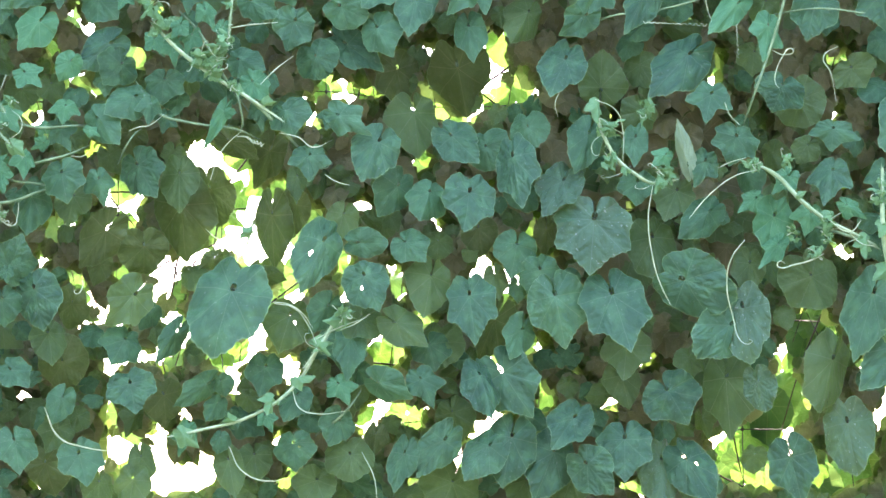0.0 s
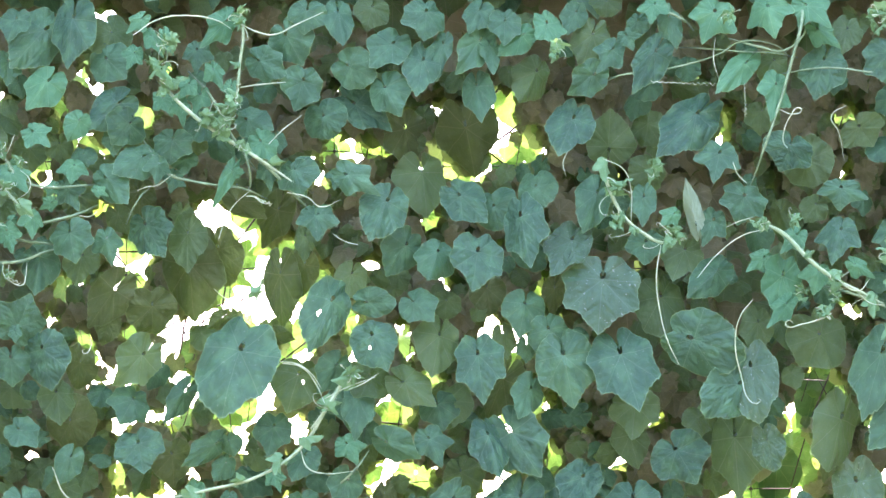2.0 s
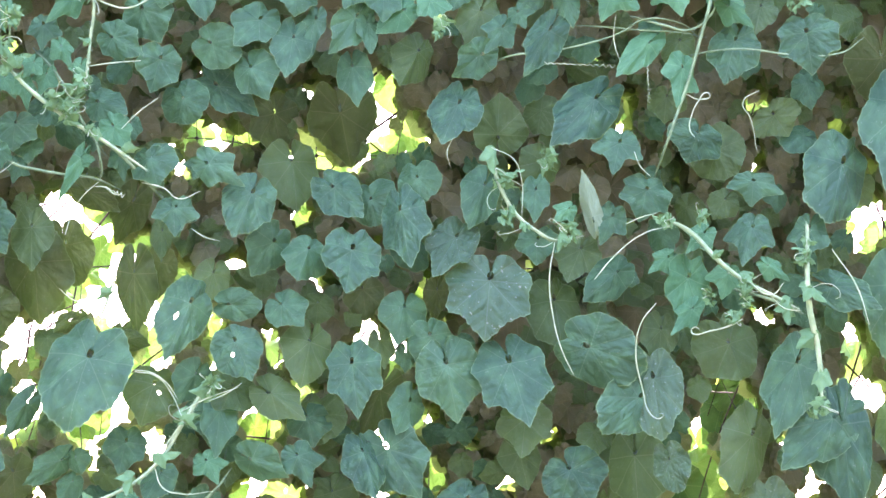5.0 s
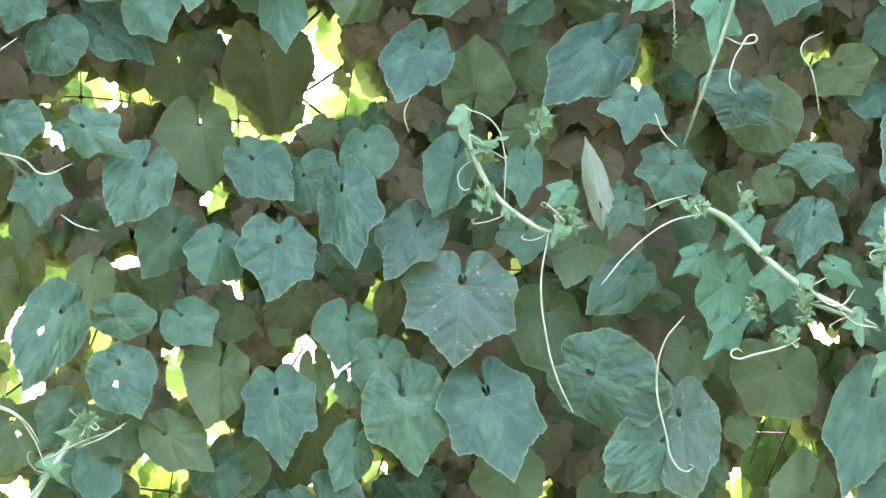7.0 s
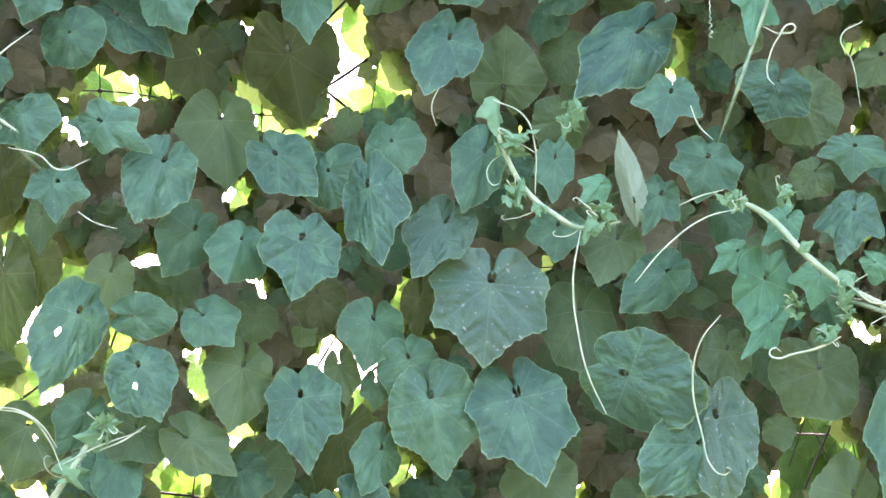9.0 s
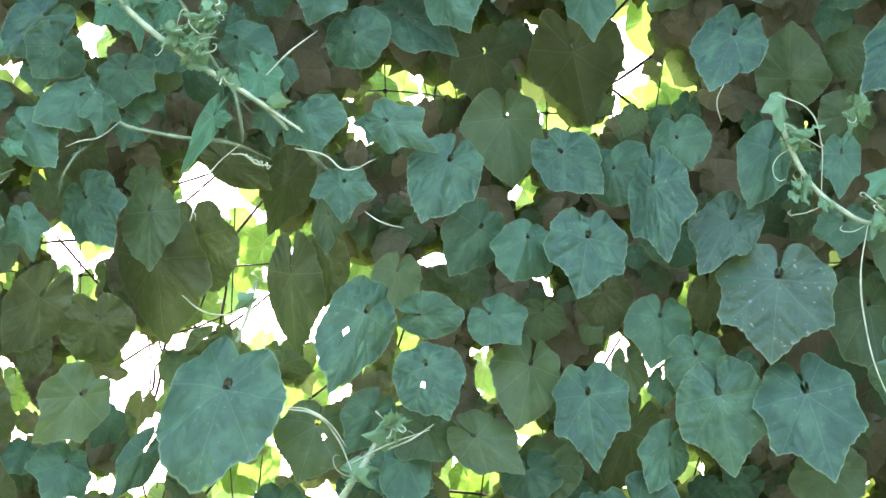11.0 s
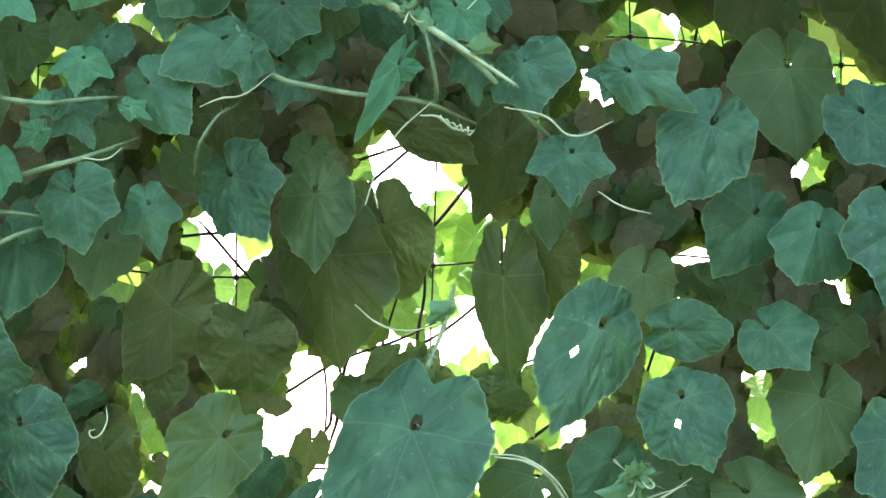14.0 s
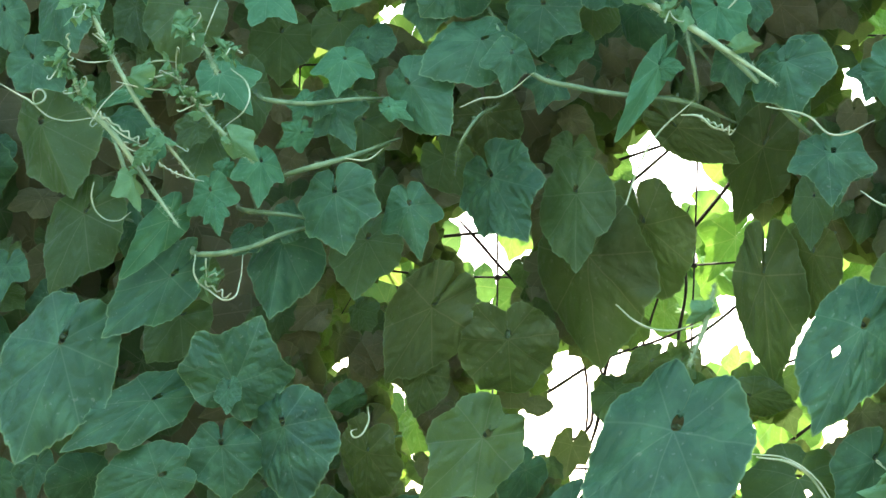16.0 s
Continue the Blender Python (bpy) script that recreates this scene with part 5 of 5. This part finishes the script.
stem("tendril", 0.0010, (-0.496, -0.083, 2.117), (-0.464, -0.087, 2.109), (-0.444, -0.091, 2.094), (-0.412, -0.092, 2.105))
stem("tendril", 0.0010, (-0.424, -0.081, 2.052), (-0.406, -0.089, 2.040), (-0.384, -0.080, 2.035))
stem("shoot", 0.0034, (-0.397, -0.076, 1.843), (-0.432, -0.068, 1.782), (-0.476, -0.078, 1.715), (-0.542, -0.079, 1.672), (-0.621, -0.079, 1.651), (-0.674, -0.070, 1.640))
stem("tendril", 0.0012, (-0.474, -0.083, 1.713), (-0.463, -0.087, 1.686), (-0.437, -0.092, 1.677), (-0.392, -0.082, 1.681))
stem("tendril", 0.0012, (-0.573, -0.077, 1.627), (-0.551, -0.084, 1.587), (-0.503, -0.093, 1.572), (-0.489, -0.093, 1.576))
stem("tendril", 0.0012, (-0.366, -0.092, 1.618), (-0.347, -0.090, 1.578), (-0.342, -0.092, 1.539))
stem("tendril", 0.0015, (-0.859, -0.092, 1.686), (-0.836, -0.083, 1.640), (-0.797, -0.079, 1.625), (-0.752, -0.090, 1.618))
stem("tendril", 0.0011, (-0.437, -0.077, 1.794), (-0.401, -0.085, 1.812), (-0.357, -0.080, 1.828))
stem("stem", 0.0024, (-0.435, -0.023, 1.646), (-0.391, -0.023, 1.681), (-0.364, -0.037, 1.716))
sprig(-1.033, -0.085, 2.201, 0.026, 0)
sprig(-1.010, -0.085, 2.170, 0.018, 30)
sprig(-1.048, -0.085, 2.156, 0.024, 0)
sprig(-0.943, -0.085, 2.182, 0.026, 0)
sprig(-0.913, -0.085, 2.166, 0.018, 0)
sprig(-0.955, -0.085, 2.148, 0.026, 0)
sprig(-0.937, -0.085, 2.124, 0.026, 0)
sprig(-0.982, -0.085, 2.085, 0.024, 20)
sprig(-1.032, -0.085, 2.134, 0.020, 0)
sprig(-0.955, -0.085, 2.131, 0.015, 0)
sprig(-0.929, -0.085, 1.986, 0.018, 0)
sprig(0.024, -0.085, 2.130, 0.035, 0)
sprig(0.024, -0.085, 2.078, 0.029, 20)
sprig(0.109, -0.085, 2.052, 0.035, 40)
sprig(0.077, -0.085, 2.157, 0.032, 0)
sprig(0.250, -0.085, 2.070, 0.026, -40)
sprig(0.300, -0.085, 2.074, 0.029, 0)
sprig(0.367, -0.085, 1.981, 0.032, 0)
sprig(0.314, -0.085, 1.961, 0.026, 0)
sprig(0.344, -0.085, 1.935, 0.026, 0)
sprig(0.370, -0.085, 1.953, 0.020, 0)
sprig(-0.694, -0.085, 2.317, 0.043, 0)
sprig(-0.682, -0.085, 2.351, 0.034, 0)
sprig(-0.587, -0.085, 2.258, 0.039, 0)
sprig(-0.571, -0.085, 2.393, 0.034, 0)
sprig(-0.617, -0.085, 2.236, 0.034, 0)
sprig(-0.600, -0.085, 2.228, 0.030, 0)
sprig(-0.070, -0.085, 2.345, 0.039, 0)
sprig(0.442, -0.085, 2.393, 0.039, 0)
sprig(0.199, -0.085, 2.400, 0.030, 0)
sprig(-0.392, -0.085, 1.839, 0.029, -30)
sprig(-0.590, -0.085, 2.235, 0.029, 0)
sprig(-0.569, -0.085, 2.194, 0.023, 0)
sprig(-0.397, -0.085, 1.834, 0.027, -30)
sprig(-0.676, -0.085, 2.281, 0.040, 0)
sprig(-0.605, -0.085, 2.214, 0.040, 0)
sprig(0.454, -0.085, 2.021, 0.031, 0)
sprig(0.471, -0.085, 1.807, 0.036, 0)
sprig(0.452, -0.085, 2.399, 0.036, 0)
coil(0.0009, 5, 0.0031, (-0.546, -0.085, 2.109), (-0.520, -0.085, 2.097))
coil(0.0009, 5, 0.0031, (-1.016, -0.085, 2.116), (-0.978, -0.085, 2.090))
coil(0.0009, 3, 0.0035, (-0.931, -0.085, 1.983), (-0.911, -0.085, 1.972))
coil(0.0012, 4, 0.0043, (-0.572, -0.085, 2.288), (-0.578, -0.085, 2.247))
coil(0.0006, 8, 0.0020, (0.225, -0.085, 2.292), (0.227, -0.085, 2.238))
coil(0.0009, 4, 0.0026, (-0.940, -0.085, 2.131), (-0.917, -0.085, 2.128))
coil(0.0007, 4, 0.0022, (-0.968, -0.085, 2.076), (-0.950, -0.085, 2.066))
coil(0.0006, 11, 0.0022, (0.079, -0.060, 2.297), (0.182, -0.060, 2.293))
coil(0.0009, 4, 0.0026, (-1.042, -0.085, 2.179), (-1.038, -0.085, 2.152))
stem("twig", 0.0020, (-0.618, 0.343, 2.018), (-0.599, 0.352, 2.043), (-0.573, 0.364, 2.075), (-0.544, 0.378, 2.114), (-0.525, 0.387, 2.139))
stem("twig", 0.0016, (-0.649, 0.341, 2.089), (-0.638, 0.344, 2.099), (-0.606, 0.352, 2.128), (-0.596, 0.355, 2.138))
stem("twig", 0.0016, (-0.674, 0.384, 2.115), (-0.658, 0.374, 2.120), (-0.611, 0.345, 2.132), (-0.594, 0.334, 2.137))
stem("twig", 0.0016, (-0.788, 0.352, 2.068), (-0.775, 0.356, 2.054), (-0.755, 0.353, 2.031), (-0.739, 0.367, 2.013), (-0.726, 0.371, 1.998))
stem("twig", 0.0016, (-0.848, 0.380, 2.055), (-0.813, 0.377, 2.056), (-0.764, 0.347, 2.057), (-0.712, 0.370, 2.059), (-0.677, 0.367, 2.060))
stem("twig", 0.0014, (-0.659, 0.372, 1.904), (-0.659, 0.369, 1.921), (-0.667, 0.373, 1.946), (-0.659, 0.362, 1.970), (-0.659, 0.360, 1.987))
stem("twig", 0.0016, (-0.704, 0.384, 1.872), (-0.677, 0.377, 1.887), (-0.665, 0.355, 1.920), (-0.601, 0.357, 1.930), (-0.575, 0.349, 1.946))
stem("twig", 0.0016, (-0.901, 0.341, 2.130), (-0.900, 0.349, 2.139), (-0.896, 0.371, 2.164), (-0.895, 0.379, 2.172))
stem("twig", 0.0020, (-0.914, 0.362, 2.129), (-0.909, 0.359, 2.137), (-0.896, 0.351, 2.161), (-0.892, 0.348, 2.170))
stem("twig", 0.0016, (-0.976, 0.339, 2.292), (-0.969, 0.347, 2.264), (-0.949, 0.369, 2.186), (-0.942, 0.377, 2.159))
stem("twig", 0.0014, (-0.565, 0.363, 1.919), (-0.548, 0.364, 1.926), (-0.499, 0.368, 1.946), (-0.482, 0.370, 1.953))
stem("twig", 0.0016, (-0.856, 0.354, 1.948), (-0.854, 0.355, 1.923), (-0.849, 0.359, 1.851), (-0.847, 0.361, 1.826))
stem("twig", 0.0016, (-1.104, 0.338, 2.023), (-1.103, 0.346, 2.012), (-1.100, 0.368, 1.981), (-1.098, 0.376, 1.970))
stem("twig", 0.0016, (-0.511, 0.335, 1.866), (-0.498, 0.341, 1.876), (-0.460, 0.359, 1.906), (-0.447, 0.365, 1.916))
stem("twig", 0.0018, (-0.169, 0.371, 2.298), (-0.159, 0.370, 2.309), (-0.131, 0.367, 2.338), (-0.121, 0.366, 2.348))
stem("twig", 0.0021, (-0.155, 0.342, 2.234), (-0.140, 0.344, 2.244), (-0.099, 0.349, 2.274), (-0.084, 0.351, 2.285))
stem("twig", 0.0018, (-0.162, 0.377, 2.240), (-0.149, 0.374, 2.228), (-0.110, 0.366, 2.196), (-0.097, 0.363, 2.184))
stem("twig", 0.0015, (-0.363, 0.375, 2.177), (-0.360, 0.375, 2.197), (-0.351, 0.375, 2.252), (-0.348, 0.375, 2.271))
stem("twig", 0.0018, (-0.190, 0.352, 1.875), (-0.179, 0.358, 1.893), (-0.147, 0.376, 1.945), (-0.135, 0.382, 1.964))
stem("twig", 0.0018, (-0.151, 0.375, 1.863), (-0.137, 0.369, 1.878), (-0.096, 0.353, 1.919), (-0.082, 0.348, 1.933))
stem("twig", 0.0015, (-0.410, 0.359, 1.896), (-0.401, 0.355, 1.923), (-0.376, 0.343, 1.998), (-0.368, 0.339, 2.025))
stem("twig", 0.0018, (-0.198, 0.348, 2.191), (-0.207, 0.356, 2.180), (-0.231, 0.378, 2.150), (-0.240, 0.386, 2.140))
stem("twig", 0.0019, (0.595, 0.338, 2.222), (0.610, 0.344, 2.189), (0.651, 0.363, 2.096), (0.665, 0.369, 2.063))
stem("twig", 0.0019, (0.635, 0.345, 2.061), (0.648, 0.344, 2.085), (0.684, 0.343, 2.152), (0.697, 0.343, 2.175))
stem("twig", 0.0019, (0.588, 0.372, 1.836), (0.611, 0.366, 1.876), (0.677, 0.350, 1.990), (0.699, 0.344, 2.029))
stem("twig", 0.0019, (0.552, 0.340, 1.919), (0.569, 0.342, 1.903), (0.617, 0.346, 1.856), (0.634, 0.348, 1.839))
stem("twig", 0.0019, (0.568, 0.367, 1.785), (0.582, 0.366, 1.828), (0.621, 0.363, 1.952), (0.635, 0.363, 1.995))
stem("twig", 0.0019, (0.565, 0.337, 1.630), (0.596, 0.340, 1.657), (0.682, 0.349, 1.733), (0.712, 0.352, 1.759))
stem("twig", 0.0015, (0.578, 0.389, 2.161), (0.606, 0.379, 2.164), (0.686, 0.349, 2.171), (0.714, 0.338, 2.174))
stem("twig", 0.0015, (0.641, 0.364, 2.235), (0.642, 0.362, 2.201), (0.645, 0.357, 2.105), (0.646, 0.355, 2.071))
stem("twig", 0.0019, (-0.136, 0.374, 1.646), (-0.123, 0.371, 1.656), (-0.086, 0.364, 1.684), (-0.073, 0.362, 1.694))
stem("twig", 0.0019, (-0.298, 0.375, 1.548), (-0.266, 0.372, 1.570), (-0.172, 0.361, 1.631), (-0.139, 0.358, 1.652))
stem("twig", 0.0017, (0.223, 0.348, 1.598), (0.243, 0.348, 1.588), (0.300, 0.347, 1.560), (0.319, 0.347, 1.550))
stem("twig", 0.0015, (0.267, 0.333, 1.661), (0.271, 0.343, 1.645), (0.284, 0.373, 1.598), (0.289, 0.383, 1.582))
stem("twig", 0.0017, (-0.633, 0.346, 1.744), (-0.623, 0.345, 1.757), (-0.595, 0.341, 1.794), (-0.586, 0.340, 1.807))
stem("twig", 0.0017, (-0.380, 0.389, 1.781), (-0.350, 0.379, 1.777), (-0.267, 0.348, 1.767), (-0.237, 0.337, 1.763))
stem("twig", 0.0017, (-0.139, 0.387, 1.688), (-0.133, 0.376, 1.683), (-0.116, 0.343, 1.668), (-0.110, 0.332, 1.663))
stem("twig", 0.0020, (-0.674, 0.354, 1.868), (-0.666, 0.359, 1.896), (-0.657, 0.349, 1.945), (-0.642, 0.373, 1.976), (-0.634, 0.378, 2.003))
stem("twig", 0.0016, (-0.752, 0.363, 1.899), (-0.716, 0.365, 1.916), (-0.666, 0.366, 1.946), (-0.613, 0.370, 1.965), (-0.576, 0.372, 1.983))
stem("twig", 0.0016, (-0.654, 0.379, 1.926), (-0.623, 0.375, 1.946), (-0.577, 0.354, 1.969), (-0.533, 0.364, 2.004), (-0.502, 0.360, 2.025))
stem("twig", 0.0012, (-0.681, 0.352, 1.997), (-0.681, 0.358, 1.965), (-0.674, 0.344, 1.915), (-0.679, 0.373, 1.872), (-0.679, 0.379, 1.839))
stem("twig", 0.0016, (-0.598, 0.369, 1.934), (-0.597, 0.364, 1.965), (-0.591, 0.373, 2.015), (-0.596, 0.348, 2.053), (-0.596, 0.343, 2.083))


# ---- the mass of leaves behind, above and to the sides ----
def leaf_mass(name, spots, seed, material, fine=(27, 2)):
    """Many leaves in one mesh. spots: (x, y, z, size, roll, pitch, yaw)."""
    kinds = [blade(SHAPES[k], *fine, 70 + seed + k) for k in range(7)]
    rng = random.Random(seed)
    pts, faces, flat = [], [], []
    for x, y, z, size, roll, pitch, yaw in spots:
        p, f, u = kinds[rng.randrange(7)]
        m = leaf_pose(x, y, z, roll, pitch, yaw) @ Matrix.Diagonal((size * 1.15, size * 0.9, size, 1))
        base = len(pts)
        pts += [tuple(m @ Vector(q)) for q in p]
        faces += [tuple(base + i for i in g) for g in f]
        flat += u
    ob = part(name, mesh_of(name, pts, faces, flat, material), vine)
    return tagged(ob, kind="stuff")


rng = random.Random(21)


holes = np.array(gaps)


def open_at(x, z, size, roll=0.0):
    """Whether a leaf of this size, hung here, would cover an opening."""
    x, z = x + 0.26 * size * math.sin(radians(roll)), z - 0.26 * size * math.cos(radians(roll))
    reach = (0.52 if size > 0.042 else 0.56) * size
    return bool(((((x - holes[:, 0]) / (holes[:, 2] + reach)) ** 2 + ((z - holes[:, 1]) / (holes[:, 3] + reach)) ** 2) < 1).any())


spots = []
for k in range(12000):
    x, z, y = rng.uniform(-1.30, 0.85), rng.uniform(1.25, 2.62), rng.uniform(0.18, 0.38)
    size, roll = rng.uniform(0.055, 0.10), rng.gauss(0, 32)
    if open_at(x, z, size, roll):
        continue
    if any((x - a) ** 2 + (z - c) ** 2 + (2 * (y - b)) ** 2 < 0.030 ** 2 for a, b, c, *_ in spots[-500:]):
        continue
    spots.append((x, y, z, size, roll, rng.uniform(-6, 18), rng.uniform(-25, 25)))
# smaller leaves close up to the openings
for k in range(30000):
    x, z, y = rng.uniform(-1.25, 0.80), rng.uniform(1.45, 2.52), rng.uniform(0.15, 0.30)
    size, roll = rng.uniform(0.016, 0.042), rng.gauss(0, 45)
    if open_at(x, z, size, roll) or not open_at(x, z, 0.09):
        continue
    spots.append((x, y, z, size, roll, rng.uniform(-15, 20), rng.uniform(-35, 35)))
leaf_mass("leaf_mass", spots[0::3], 1, INNER)
shade_brown = leaf_mass("leaf_mass", spots[1::3] + spots[2::3], 5, SHADE_BROWN)
shade_brown["label"] = "olive leaves coloured for the hazy shade inside the vine"

# leaves farther back, seen through the openings, mostly coloured as if sunlit
far, dark = [], []


def clear(x, z, size, holes):
    """Whether a leaf this far back stays out of sight of the openings, which are looked through from below."""
    x, z = x - 0.06 * (x + 0.40), z - 0.06 * (z - 1.62) - 0.26 * size
    return all(((x - gx) / (ga + 0.42 * size)) ** 2 + ((z - gz) / (gu + 0.42 * size)) ** 2 > 1 for gx, gz, ga, gu in holes)


for k in range(1300):
    x, z, y = rng.uniform(-1.25, 0.80), rng.uniform(1.45, 2.50), rng.uniform(0.42, 0.66)
    size = rng.uniform(0.035, 0.085)
    if clear(x, z, 0.7 * size, skylit):
        (dark if k % 3 == 0 and clear(x, z, 0.5 * size, gaps) else far).append((x, y, z, size, rng.gauss(0, 40), rng.uniform(-5, 35), rng.uniform(-35, 35)))
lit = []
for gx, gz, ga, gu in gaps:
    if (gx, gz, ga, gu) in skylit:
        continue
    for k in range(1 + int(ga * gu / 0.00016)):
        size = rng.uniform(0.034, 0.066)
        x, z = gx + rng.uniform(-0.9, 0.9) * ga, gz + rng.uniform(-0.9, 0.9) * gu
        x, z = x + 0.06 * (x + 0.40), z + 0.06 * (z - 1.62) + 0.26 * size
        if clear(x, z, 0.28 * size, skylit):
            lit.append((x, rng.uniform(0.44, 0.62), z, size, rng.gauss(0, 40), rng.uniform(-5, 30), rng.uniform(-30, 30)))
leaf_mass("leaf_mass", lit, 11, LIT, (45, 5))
leaf_mass("leaf_mass", dark[0:120], 4, LEAF)
leaf_mass("leaf_mass", far[0:340], 6, YOUNG)

# small leaves of the side shoots between the broad ones, and dull ones behind them
small, dull = [], []
for k in range(9000):
    x, z, y = rng.uniform(-1.2, 0.75), rng.uniform(1.48, 2.52), rng.uniform(0.05, 0.13)
    size, roll = rng.uniform(0.026, 0.056), rng.gauss(0, 42)
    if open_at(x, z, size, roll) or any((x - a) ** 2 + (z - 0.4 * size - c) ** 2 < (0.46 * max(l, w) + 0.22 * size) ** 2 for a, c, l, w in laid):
        continue
    if any((x - a) ** 2 + (z - c) ** 2 < (0.5 * size) ** 2 for a, b, c, *_ in small + dull):
        continue
    pick = small if rng.random() < (0.3 if z > 2.1 else 0.8 if z < 1.8 else 0.5) else dull
    pick.append((x, y if pick is small else y + 0.10, z, size, roll, rng.uniform(-38, -2), rng.uniform(-35, 35)))
leaf_mass("leaf_mass", small[0::2], 7, SMALL, (45, 5))
leaf_mass("leaf_mass", small[1::2], 9, INNER, (45, 5))
# the dull ones take the colour that stands for inner shade
leaf_mass("leaf_mass", dull, 8, SHADE_BROWN, (45, 5))

# thin dry stems that hang in the net
for k in range(64):
    x, z, lean = rng.uniform(-1.1, 0.65), rng.uniform(1.5, 2.4), rng.choice((-1, 1)) * rng.uniform(0.05, 0.45)
    up, y = rng.uniform(0.16, 0.40), rng.uniform(0.31, 0.40)
    if -0.66 < x < -0.46 and z > 1.7:
        continue
    stem("twig", rng.uniform(0.0007, 0.0016), (x, y, z), (x + 0.4 * lean * up, y, z + 0.5 * up), (x + lean * up, y + rng.uniform(-0.02, 0.02), z + up))
# unseen layer of leaves, added overhead to keep light off the inner ones
shade_roof = []
for k in range(2600):
    x, y, z = rng.uniform(-1.6, 1.2), rng.uniform(0.0, 0.50), rng.uniform(2.50, 2.72)
    shade_roof.append((x, y, z, rng.uniform(0.07, 0.11), rng.uniform(0, 360), -rng.uniform(50, 90), rng.uniform(-25, 25)))
leaf_mass("leaf_mass", shade_roof, 2, LEAF)

edges = []
for k in range(1300):
    x, z, y = rng.uniform(-1.9, 1.5), rng.uniform(0.5, 2.75), rng.uniform(0.02, 0.2)
    if -1.16 < x < 0.68 and 1.50 < z < 2.48:
        continue
    edges.append((x, y, z, rng.uniform(0.06, 0.11), rng.gauss(0, 30), rng.uniform(-35, 5), rng.uniform(-25, 25)))
leaf_mass("leaf_mass", edges, 3, LEAF)

for k in range(7):
    x = -1.0 + 0.27 * k
    stem("stem", 0.006, (x, 0.30, -0.02), (x + rng.uniform(-0.05, 0.05), 0.29, 0.5), (x + rng.uniform(-0.1, 0.1), 0.32, 1.2), (x + rng.uniform(-0.1, 0.1), 0.34, 1.45))
